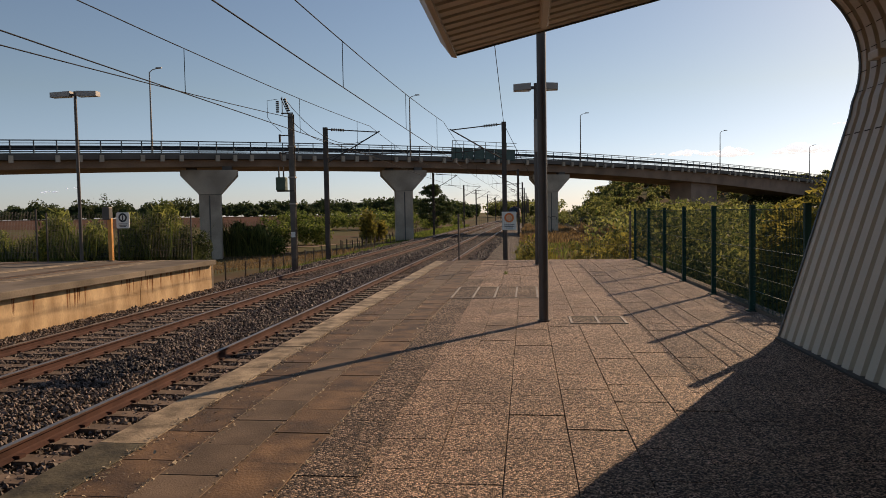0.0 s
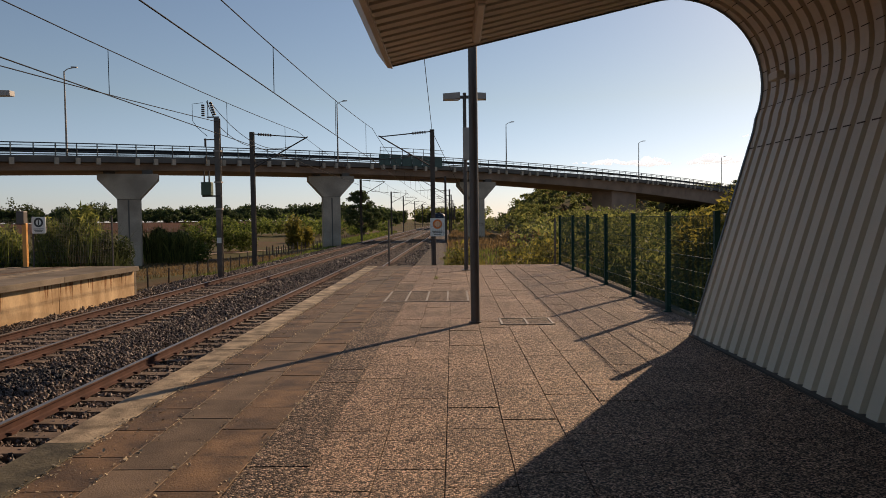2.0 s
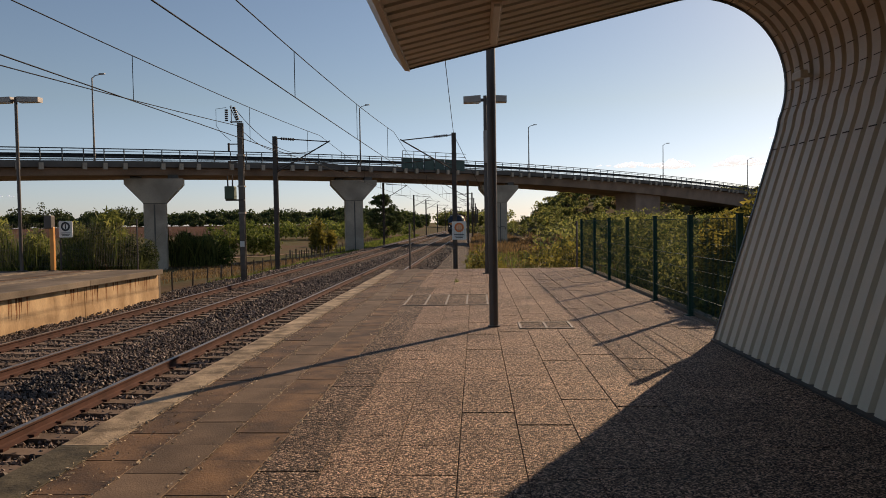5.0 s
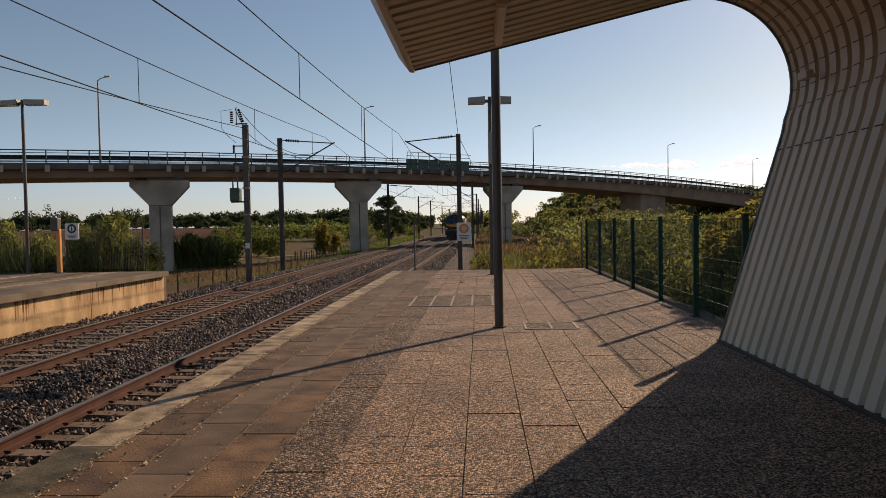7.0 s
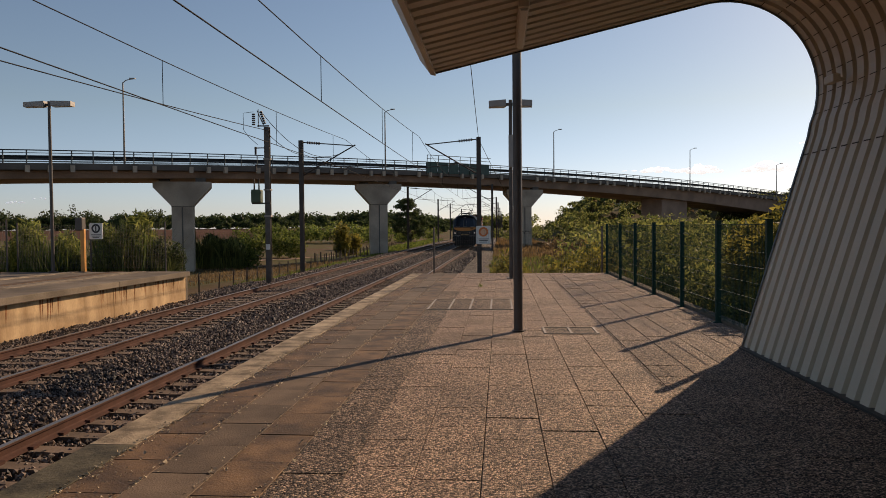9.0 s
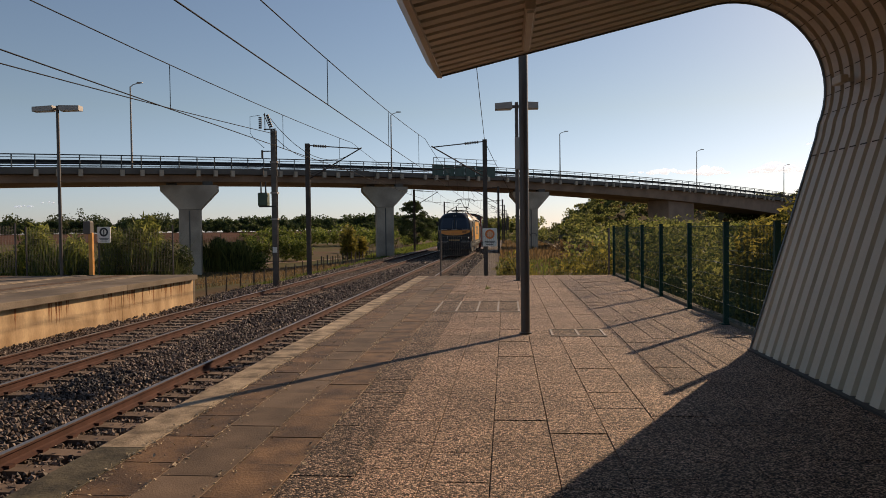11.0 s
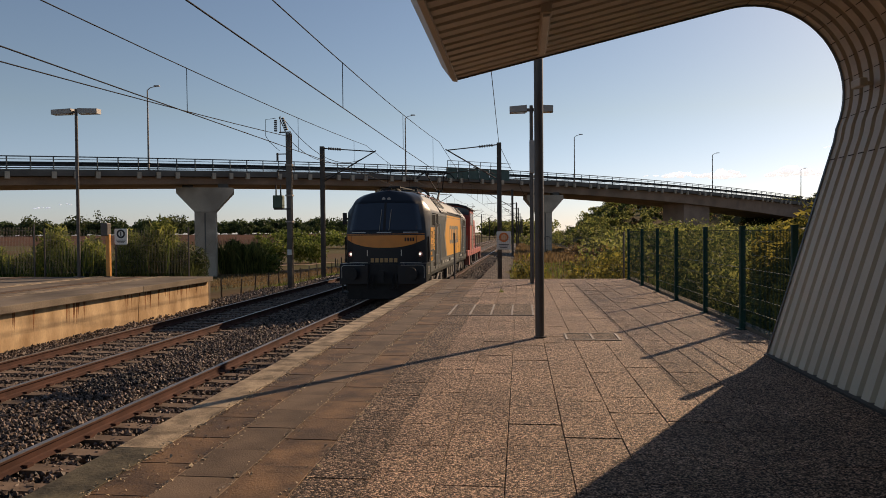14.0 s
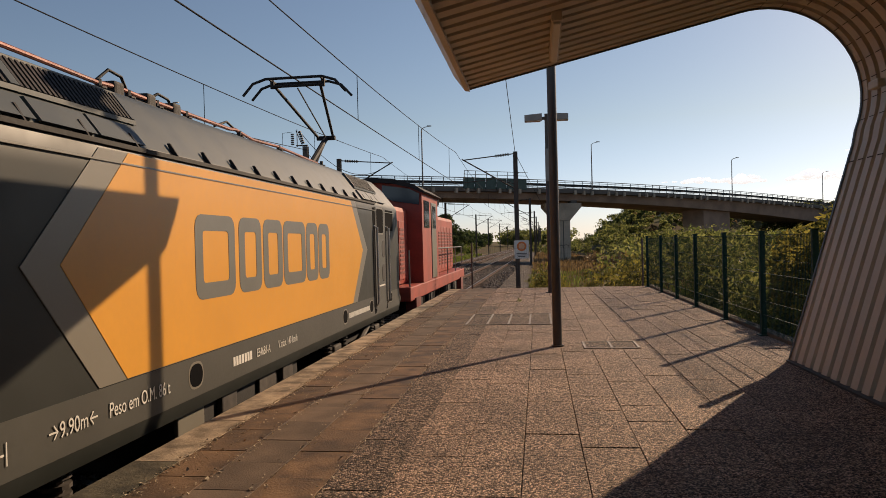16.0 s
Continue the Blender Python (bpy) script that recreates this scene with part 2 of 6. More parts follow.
    leaf_far=leaf_material("far_green_leaves", (0.026, 0.044, 0.018), (0.105, 0.135, 0.046), 0.45),
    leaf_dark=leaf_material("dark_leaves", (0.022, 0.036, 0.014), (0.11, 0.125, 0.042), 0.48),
    leaf_yellow=leaf_material("yellowing_reed_leaves", (0.085, 0.085, 0.02), (0.31, 0.26, 0.055), 0.58),
    leaf_bright=leaf_material("bright_green_leaves", (0.045, 0.075, 0.016), (0.215, 0.245, 0.055), 0.58),
    leaf_cane=leaf_material("cane_leaves", (0.06, 0.09, 0.02), (0.34, 0.34, 0.09), 0.6),
    dry=leaf_material("dry_grass", (0.11, 0.072, 0.032), (0.31, 0.21, 0.1), 0.4),
)


# ---- building helpers ----
def part(name, bm, mat, parent=None, label="", smooth=False):
    me = bpy.data.meshes.new(name)
    bm.to_mesh(me)
    bm.free()
    if smooth:
        me.polygons.foreach_set("use_smooth", [True] * len(me.polygons))
    me.materials.append(M[mat])
    ob = new(name, me)
    if parent:
        ob.parent = parent
    return tagged(ob, label) if label else ob


def raw(name, verts, faces, mat, parent=None, label="", smooth=False):
    me = bpy.data.meshes.new(name)
    me.from_pydata([tuple(v) for v in verts], [], [tuple(f) for f in faces])
    if smooth:
        me.polygons.foreach_set("use_smooth", [True] * len(me.polygons))
    me.materials.append(M[mat])
    ob = new(name, me)
    if parent:
        ob.parent = parent
    return tagged(ob, label) if label else ob


def thing(name, m, label, category, group="", kind=""):
    ob = new(name)
    ob.matrix_basis = m
    return tagged(ob, label, category, group, kind)


def box(bm, x0, x1, y0, y1, z0, z1, bevel=0.0):
    r = bmesh.ops.create_cube(bm, size=1.0, matrix=Matrix.Translation(((x0 + x1) / 2, (y0 + y1) / 2, (z0 + z1) / 2)) @ Matrix.Diagonal((x1 - x0, y1 - y0, z1 - z0, 1)))
    if bevel:
        edges = list({e for v in r["verts"] for e in v.link_edges})
        bmesh.ops.bevel(bm, geom=edges, offset=bevel, segments=2, affect="EDGES", profile=0.6)
    return bm


def boxed(*a, bevel=0.0):
    return box(bmesh.new(), *a, bevel=bevel)


def rod(bm, a, b, r0, r1=None, seg=8):
    a, b = Vector(a), Vector(b)
    d = b - a
    m = Matrix.Translation((a + b) / 2) @ d.to_track_quat("Z", "Y").to_matrix().to_4x4()
    bmesh.ops.create_cone(bm, cap_ends=True, segments=seg, radius1=r0, radius2=r0 if r1 is None else r1, depth=d.length, matrix=m)
    return bm


def path_rod(bm, pts, r, seg=6):
    """One bent tube through the points."""
    pts = [Vector(p) for p in pts]
    rings = []
    for i, p in enumerate(pts):
        d = (pts[min(i + 1, len(pts) - 1)] - pts[max(i - 1, 0)]).normalized()
        u = d.cross(Vector((0.31, 0.17, 0.94)))
        if u.length < 0.2:
            u = d.cross(Vector((1, 0, 0)))
        u.normalize()
        w = d.cross(u)
        rings.append([bm.verts.new(p + (u * math.cos(2 * math.pi * k / seg) + w * math.sin(2 * math.pi * k / seg)) * r) for k in range(seg)])
    for q, t in zip(rings, rings[1:]):
        for k in range(seg):
            j = (k + 1) % seg
            bm.faces.new((q[k], q[j], t[j], t[k]))
    bm.faces.new(rings[0][::-1])
    bm.faces.new(rings[-1])
    return bm


def prism(bm, pts, axis, a, b):
    """A flat outline of (u, v) pushed from a to b along an axis: x takes (y, z), y takes (x, z), z takes (x, y)."""
    put = {"x": lambda u, v, w: (w, u, v), "y": lambda u, v, w: (u, w, v), "z": lambda u, v, w: (u, v, w)}[axis]
    lo = [bm.verts.new(put(u, v, a)) for u, v in pts]
    hi = [bm.verts.new(put(u, v, b)) for u, v in pts]
    bm.faces.new(lo)
    bm.faces.new(hi[::-1])
    for i in range(len(pts)):
        j = (i + 1) % len(pts)
        bm.faces.new((lo[j], lo[i], hi[i], hi[j]))
    bmesh.ops.recalc_face_normals(bm, faces=bm.faces)
    return bm


def leaves(rng, centres, radii, count, size, tall=1.0):
    """Many small leaf blades scattered in the outer part of blobs."""
    centres, radii = np.asarray(centres, float), np.asarray(radii, float)
    k = rng.choice(len(centres), count, p=radii.prod(1) ** 0.67 / (radii.prod(1) ** 0.67).sum())
    d = rng.normal(size=(count, 3))
    d /= np.linalg.norm(d, axis=1)[:, None]
    c = centres[k] + d * radii[k] * (rng.uniform(0.35, 1.08, (count, 1)))
    return blades(rng, c, size, tall)


def blades(rng, c, size, tall=1.0, up=0.0):
    n = len(c)
    u = rng.normal(size=(n, 3))
    u[:, 2] += up
    u /= np.linalg.norm(u, axis=1)[:, None]
    w = np.cross(u, rng.normal(size=(n, 3)))
    w /= np.linalg.norm(w, axis=1)[:, None] + 1e-9
    s = size * rng.uniform(0.6, 1.4, (n, 1))
    v = np.stack([c - u * s * tall * 0.5, c + w * s * 0.35, c + u * s * tall * 0.5, c - w * s * 0.35], 1)
    return v.reshape(-1, 3), np.arange(4 * n).reshape(n, 4)


def grass_blades(rng, xy, z, h, width):
    """Upright tapering blades that lean a little."""
    n = len(xy)
    base = np.column_stack([xy, z])
    a = rng.uniform(0, 2 * np.pi, n)
    side = np.column_stack([np.cos(a), np.sin(a), np.zeros(n)]) * (width * rng.uniform(0.6, 1.4, (n, 1)))
    lean = rng.normal(size=(n, 3)) * 0.13
    lean[:, 2] = 1
    hh = (h * rng.uniform(0.45, 1.15, n))[:, None] if np.isscalar(h) else (h * rng.uniform(0.55, 1.15, n))[:, None]
    mid, tip = base + lean * hh * 0.6, base + lean * hh + rng.normal(size=(n, 3)) * hh * 0.12
    v = np.stack([base - side * 0.6, base + side * 0.6, mid + side, tip, mid - side], 1)
    f = np.arange(5 * n).reshape(n, 5)
    return v.reshape(-1, 3), f


# ---- ground ----
RAIL_Z, BED_Z = -0.85, -1.03
NEAR_X, FAR_X = -4.45, -8.65


def bend(y):
    """The line swings gently to the right beyond the station."""
    return 0.0595 * np.log1p(np.exp(np.clip((y - 45) / 7, -30, 200)))


def ground_z(x, y):
    """Flat by the line, lower to the left, and a hill on the right beyond the bridge."""
    z = -1.3 - 0.9 / (1 + np.exp(np.clip((x + 17) / 2.5, -40, 40))) * (1 / (1 + np.exp(-np.clip((y - 27) / 3, -40, 40))))
    bank = 0.5 / (1 + np.exp(-np.clip((x - 6.5) / 0.8, -40, 40))) * np.exp(-((y - 15) / 22) ** 2)
    hill = 7.8 / (1 + np.exp(-np.clip((x - 14 - 0.04 * (y - 150)) / 2.4, -40, 40))) / (1 + np.exp(-np.clip((y - 140 + 0.12 * (x - 20)) / 6.0, -40, 40))) * np.exp(-(np.maximum(0, y - 210) / 60) ** 2)
    hill = hill + 3.8 / (1 + np.exp(-np.clip((y - 235) / 22, -40, 40))) / (1 + np.exp(np.clip((x + 24) / 6, -40, 40)))
    return z + hill + bank + 0.08 * np.sin(x * 0.9) * np.cos(y * 0.7)


def axis_steps(far, near, fine, grow):
    out, p, s = [0.0], 0.0, fine
    while p < far:
        if p > near:
            s *= grow
        p += s
        out.append(p)
    return out


gx = axis_steps(2600, 30, 1.0, 1.13)
gx = np.array([-p for p in gx[:0:-1]] + gx)
gy = axis_steps(3200, 60, 1.2, 1.13)
gy = np.array([-p for p in axis_steps(900, 20, 3, 1.3)[:0:-1]] + gy)
XX, YY = np.meshgrid(gx, gy)
ZZ = ground_z(XX, YY)
gw = len(gx)
gf = [(j * gw + i, j * gw + i + 1, (j + 1) * gw + i + 1, (j + 1) * gw + i) for j in range(len(gy) - 1) for i in range(gw - 1)]
tagged(raw("ground", np.column_stack([XX.ravel(), YY.ravel(), ZZ.ravel()]), gf, "earth", smooth=True), "dry brown earth with green weeds beside the railway", "ground", kind="structure")


def strip(name, pts, half, lift, mat, label):
    """A ribbon laid on the ground along points of the plan."""
    v, f = [], []
    pts = [Vector(p) for p in pts]
    fine = [pts[i].lerp(pts[i + 1], k / 12) for i in range(len(pts) - 1) for k in range(12)] + [pts[-1]]
    for i, p in enumerate(fine):
        d = (fine[min(i + 1, len(fine) - 1)] - fine[max(i - 1, 0)]).normalized()
        s = Vector((d.y, -d.x)) * half * (1 + 0.12 * math.sin(i * 1.7))
        for q in (p + s, p + s * 0.33, p - s * 0.33, p - s):
            v.append((q.x, q.y, float(ground_z(np.float64(q.x), np.float64(q.y))) + lift))
    for i in range(len(fine) - 1):
        for k in range(3):
            f.append((i * 4 + k, i * 4 + k + 1, i * 4 + k + 5, i * 4 + k + 4))
    return tagged(raw(name, v, f, mat), label, "road", kind="structure")


strip("road", [(-70, 76), (-40, 76), (-28, 80), (-19, 92), (-15, 120), (-14, 170)], 1.9, 0.05, "sand", "sandy farm track beside the railway line")
strip("road", [(2.0, 24), (2.5, 34), (5.5, 48), (10, 70), (20, 100)], 1.1, 0.05, "sand", "narrow trodden earth path behind the platform end")
fx, fy = np.meshgrid(np.linspace(-420, -30, 60), np.linspace(205, 330, 20))
fq = [(j * 60 + i, j * 60 + i + 1, (j + 1) * 60 + i + 1, (j + 1) * 60 + i) for j in range(19) for i in range(59)]
tagged(raw("field", np.column_stack([fx.ravel(), fy.ravel(), ground_z(fx, fy).ravel() + 0.12]), fq, "field", smooth=True), "bare brown ploughed field beyond the bridge", "field", kind="structure")

# ---- the two tracks ----
LINE_Y = [-30, 20, 30, 36, 40, 44, 48, 52, 58, 66, 80, 120, 200, 300, 420]


def along(bm, outline):
    """A closed outline of (x, z) carried along the line and its bend."""
    rows = [[bm.verts.new((u + bend(y), y, v)) for u, v in outline] for y in LINE_Y]
    n = len(outline)
    for a, b in zip(rows, rows[1:]):
        for i in range(n):
            bm.faces.new((a[i], a[(i + 1) % n], b[(i + 1) % n], b[i]))
    bm.faces.new(rows[0])
    bm.faces.new(rows[-1][::-1])
    bmesh.ops.recalc_face_normals(bm, faces=bm.faces)
    return bm


bed = bmesh.new()
along(bed, [(-12.4, -1.32), (-11.1, BED_Z - 0.03), (-10.2, BED_Z - 0.07), (-2.9, BED_Z - 0.07), (-1.9, -1.12), (-0.6, -1.32)])
tagged(part("ballast_bed", bed, "ballast"), "grey-brown crushed stone ballast bed under two tracks", "ballast", kind="structure")

RAIL = [(-0.07, 0), (0.07, 0), (0.07, 0.012), (0.018, 0.03), (0.009, 0.05), (0.009, 0.115), (0.036, 0.13), (0.036, 0.152), (-0.036, 0.152), (-0.036, 0.13), (-0.009, 0.115), (-0.009, 0.05), (-0.018, 0.03), (-0.07, 0.012)]
sl = bmesh.new()
prism(sl, [(-1.3, -0.22), (1.3, -0.22), (1.3, -0.02), (1.24, 0.0), (0.62, 0.0), (0.5, -0.008), (-0.5, -0.008), (-0.62, 0.0), (-1.24, 0.0), (-1.3, -0.02)], "y", -0.11, 0.11)
sleeper_mesh = None
for cx in (NEAR_X, FAR_X):
    track = thing("railway_track", pose(cx, 0, RAIL_Z), "broad-gauge railway track, rusty rails on concrete sleepers", "railway track", "railway tracks", "structure")
    for sx in (-0.87, 0.87):
        bm = bmesh.new()
        along(bm, [(sx + u, v - 0.16) for u, v in RAIL])
        rail = part("rail", bm, "rail_side", track, "rusty brown rail with a bright worn head")
        bm = bmesh.new()
        along(bm, [(sx - 0.034, -0.008), (sx + 0.034, -0.008), (sx + 0.034, 0.0), (sx - 0.034, 0.0)])
        part("rail_head", bm, "rail_head", rail)
        clips = bmesh.new()
        for k in range(70):
            y = 3.2 + k * 0.56
            for s in (-1, 1):
                box(clips, sx + s * 0.07 - 0.035, sx + s * 0.07 + 0.035, y - 0.05, y + 0.05, -0.16, -0.125)
        tagged(part("rail_clips", clips, "rail_side", track), kind="stuff")
    for k in range(260):
        y = -8 + k * 0.56
        if sleeper_mesh is None:
            o = part("sleeper", sl, "sleeper", track)
            sleeper_mesh = o.data
        else:
            o = new("sleeper", sleeper_mesh)
            o.parent = track
        o.location = (float(bend(y)), y, -0.158)

# stones of the ballast, thickest where the camera stands nearest
rng = np.random.default_rng(5)


def stones(n, x0, x1, y0, y1, size, z):
    x, y = rng.uniform(x0, x1, n), rng.uniform(y0, y1, n)
    c = np.column_stack([x, y, z + rng.uniform(-0.03, 0.025, n)])
    base = np.array([(1, 0, 0), (-1, 0, 0), (0, 1, 0), (0, -1, 0), (0, 0, 1), (0, 0, -1)], float)
    s = size * rng.uniform(0.6, 1.35, (n, 1, 1)) * rng.uniform(0.6, 1.25, (n, 6, 1))
    q = rng.normal(size=(n, 3, 3))
    q, _ = np.linalg.qr(q)
    v = np.einsum("kj,nij->nki", base, q) * s + c[:, None, :]
    tri = np.array([(0, 2, 4), (2, 1, 4), (1, 3, 4), (3, 0, 4), (2, 0, 5), (1, 2, 5), (3, 1, 5), (0, 3, 5)])
    f = (tri[None] + 6 * np.arange(n)[:, None, None]).reshape(-1, 3)
    return v.reshape(-1, 3), f


vs, fs, at = [], [], 0
for n, x0, x1, y0, y1, size, z in ((48000, -11.0, -2.9, 4, 18, 0.032, BED_Z + 0.012), (20000, -11.2, -2.2, 18, 40, 0.046, BED_Z + 0.01), (9000, -11.2, -2.2, 40, 75, 0.075, BED_Z + 0.0), (3000, -2.9, -1.0, 24, 44, 0.05, BED_Z - 0.07), (3000, -12.0, -11.0, 8, 34, 0.045, BED_Z - 0.06)):
    v, f = stones(n, x0, x1, y0, y1, size, z)
    lane = np.minimum(np.abs(v[:, 0] - NEAR_X), np.abs(v[:, 0] - FAR_X))
    v[:, 2] -= np.where(lane < 1.34, 0.027, 0.0)
    v[:, 0] += bend(v[:, 1])
    if x1 <= -1.0 and x0 >= -2.95:
        v[:, 2] += -0.11 * (v[:, 0] + 2.9)
    vs.append(v), fs.append(f + at)
    at += len(v)
v, f = np.concatenate(vs), np.concatenate(fs)
M["stone"] = leaf_material("ballast_stone", (0.014, 0.0095, 0.0075), (0.25, 0.185, 0.143), 0.0)
tagged(raw("ballast_stones", v, f, "stone"), "loose angular grey-brown ballast stones between the rails", "gravel", kind="stuff")

# dark stones that paint the platform lamp head's shadow onto the ballast
v, f = stones(900, -0.55, 0.55, -0.9, 0.9, 0.036, 0.0)
keep = np.repeat((v.reshape(-1, 6, 3)[:, :, 0].mean(1) / 0.5) ** 2 + (v.reshape(-1, 6, 3)[:, :, 1].mean(1) / 0.85) ** 2 < rng.uniform(0.3, 1.2, 900), 8)
M["shadow_stone"] = leaf_material("shadow_dark_ballast_stone", (0.006, 0.006, 0.007), (0.05, 0.045, 0.045), 0.0)
tagged(raw("oily_stones", v + np.array([-6.75, 11.3, BED_Z + 0.03]), f[keep], "shadow_stone"), "ballast stones coloured dark as the lamp head's shadow between the tracks", "gravel", kind="stuff")

# ---- the near platform ----
PX0, PX1, PY0, PY1 = -2.77, 3.3, -14.0, 22.6
plat = thing("platform_1", pose(0, 0, 0), "paved station platform with pale coping and brown bands", "platform", kind="structure")
bm = boxed(PX0 + 0.12, PX1, PY0, PY1 - 0.02, -1.5, -0.045)
part("slab", bm, "joint", plat)
bm = boxed(PX0 + 0.25, PX1 + 0.02, PY1 - 0.02, PY1 + 0.1, -1.5, -0.06)
part("end_wall", bm, "concrete", plat)
bm = boxed(PX1 - 0.02, PX1 + 0.14, 8.4, PY1 + 0.1, -1.5, 0.05, bevel=0.015)
part("kerb", bm, "concrete", plat, "low concrete kerb under the fence")
paver_meshes = {}


def paver(w, d, mat, name, x, y, z=0.0):
    key = (round(w, 3), round(d, 3), mat)
    if key not in paver_meshes:
        bm = bmesh.new()
        g = 0.0022
        box(bm, g, w - g, g, d - g, -0.05, 0.0, 0)
        top = [e for e in bm.edges if all(v.co.z > -0.01 for v in e.verts)]
        bmesh.ops.bevel(bm, geom=top, offset=0.003, segments=1, affect="EDGES")
        o = part(name, bm, mat, plat)
        paver_meshes[key] = o.data
    else:
        o = new(name, paver_meshes[key])
        o.parent = plat
    o.location = (x, y, z + random.uniform(-0.003, 0.002))
    o.rotation_euler = (random.uniform(-0.002, 0.002), random.uniform(-0.003, 0.003), random.uniform(-0.002, 0.002))
    return o


M["grit"] = material("pale_grit", (0.5, 0.4, 0.27), 0.95, var=0.3, bump=0)


def lay_pavers():
    """Coping, two brown bands with a grey band between them, and washed aggregate slabs."""
    for x, w, d, mat, name, shift in ((-2.77, 0.33, 1.14, "coping", "coping_stone", 0.16), (-2.44, 0.37, 0.57, "brown_tile", "paver", 0.44), (-2.07, 0.39, 0.548, "grey_tile", "tactile_paver", 0.268), (-1.68, 0.39, 0.58, "brown_tile", "paver", 0.41)):
        y = 2.2 + shift - (d if shift > 0.3 else 0)
        while y + d < PY1:
            paver(w, d, "dark_coping" if mat == "coping" and y < 4.0 else mat, name, x, y, 0.002 if mat == "coping" else 0.0)
            y += d
        if PY1 - y > 0.05:
            paver(w, PY1 - y, mat, name, x, y)
    rest = []
    x = -1.29
    starts = (0.3, 0.45, 0.24, 0.5, 0.165, 0.35, 0.115, 0.42, 0.2, 0.5, 0.3, 0.1)
    for i in range(12):
        w = min(0.39 if i == 0 else 0.4, PX1 - 0.03 - x)
        y = 1.65 + starts[i]
        while y < PY1:
            d = min(0.55, PY1 - y)
            if d > 0.04:
                (rest.append((x, y, w, d)) if y > 16 else paver(w, d, "aggregate_dark" if i == 0 else "aggregate", "slab_paver", x, y))
            y += 0.55
        x += w
    bm = bmesh.new()
    for x, y, w, d in rest:
        box(bm, x + 0.005, x + w - 0.005, y + 0.005, y + d - 0.005, -0.05, random.uniform(-0.003, 0.002))
    tagged(part("far_slab_pavers", bm, "aggregate", plat), kind="stuff")
    n = 5200
    lane = rng.choice([-2.44, -2.4, -2.07, -1.68, -1.29, -2.25], n, p=[0.3, 0.14, 0.18, 0.18, 0.14, 0.06])
    x, y = lane + rng.normal(0, 0.03, n), rng.uniform(2.3, 20, n)
    c = np.column_stack([x, y, np.full(n, 0.002)])
    q = rng.normal(size=(n, 4, 3)) * rng.uniform(0.003, 0.009, (n, 1, 1))
    v = c[:, None, :] + q
    v[:, :, 2] = np.abs(v[:, :, 2])
    f = (np.array([(0, 1, 2), (0, 2, 3), (0, 3, 1), (1, 3, 2)])[None] + 4 * np.arange(n)[:, None, None]).reshape(-1, 3)
    tagged(raw("grit", v.reshape(-1, 3), f, "grit"), "pale grit and crumbs in the joints of the paving", "grit", kind="stuff")
    bm = boxed(PX0 + 0.01, PX1 - 0.05, PY0, 2.75, -0.045, -0.008)
    part("near_paving", bm, "aggregate", plat)


def grating(x0, x1, y0, y1, n, label):
    g = thing("manhole_cover", pose(0, 0, 0), label, "cover", "platform covers")
    for k in range(n):
        part("cover", boxed(x0 + (x1 - x0) * k / n + 0.022, x0 + (x1 - x0) * (k + 1) / n - 0.022, y0 + 0.022, y1 - 0.022, -0.04, 0.004), "aggregate_dark", g)
    step = (x1 - x0) / n
    for k in range(n + 1):
        part("frame_bar", boxed(x0 + k * step - 0.016, x0 + k * step + 0.016, y0, y1, -0.03, 0.012), "galva", g)
    for y in (y0, y1):
        part("frame_bar", boxed(x0 - 0.02, x1 + 0.02, y - 0.012, y + 0.012, -0.03, 0.010), "galva", g)


grating(-1.27, 0.22, 12.6, 14.4, 4, "wide dark aggregate access cover with pale steel frame bars")
grating(0.62, 1.32, 9.75, 10.35, 2, "dark aggregate access cover with pale steel frame bars")

# ---- the far platform ----
QX, QY1 = -10.75, 24.3
plat2 = thing("platform_2", pose(0, 0, 0), "opposite concrete platform with an ochre painted wall", "platform", kind="structure")
for k, (y0, y1) in enumerate(((-12, -4.2), (-4.2, 2.0), (2.0, 7.9), (7.9, 13.8), (13.8, 19.6), (19.6, QY1))):
    part("wall_panel", boxed(QX - 0.36, QX - 0.17, y0 + 0.012, y1 - 0.012, -1.5, -0.17, bevel=0.006), "ochre", plat2, "ochre painted concrete wall panel with rust streaks")
    part("coping_slab", boxed(QX - 1.6, QX, y0 + 0.006, y1 - 0.006, -0.17, -0.005, bevel=0.012), "concrete", plat2)
for k in range(46):
    y, h = random.uniform(14.2, QY1 - 0.2), random.uniform(0.15, 0.6)
    part("rust_streak", prism(bmesh.new(), [(y, -0.18), (y + random.uniform(0.03, 0.09), -0.18), (y + 0.025, -0.18 - h)], "x", QX - 0.175, QX - 0.168), "rust", plat2)
part("end_wall", boxed(-27, QX - 0.17, QY1 - 0.001, QY1 + 0.15, -2.6, -0.06), "concrete", plat2)
part("fill", boxed(-27, QX - 0.37, -12, QY1 - 0.01, -2.6, -0.175), "concrete", plat2)
part("deck_slab", boxed(-27, QX - 1.61, -12, QY1, -0.17, -0.012), "concrete", plat2)
for k, x in enumerate((-12.75, -13.6, -15.2, -18.0)):
    part("paving_band", boxed(x, x + 0.42, -12, QY1 - 0.02, -0.02, 0.0), "brown_tile" if k % 2 else "coping", plat2, "worn band along the platform")

# ---- the shelter: one sheet that rises from the floor, leans out, curls over and hangs as a canopy ----
SHELTER_Y0, SHELTER_Y1 = -12.0, 8.7


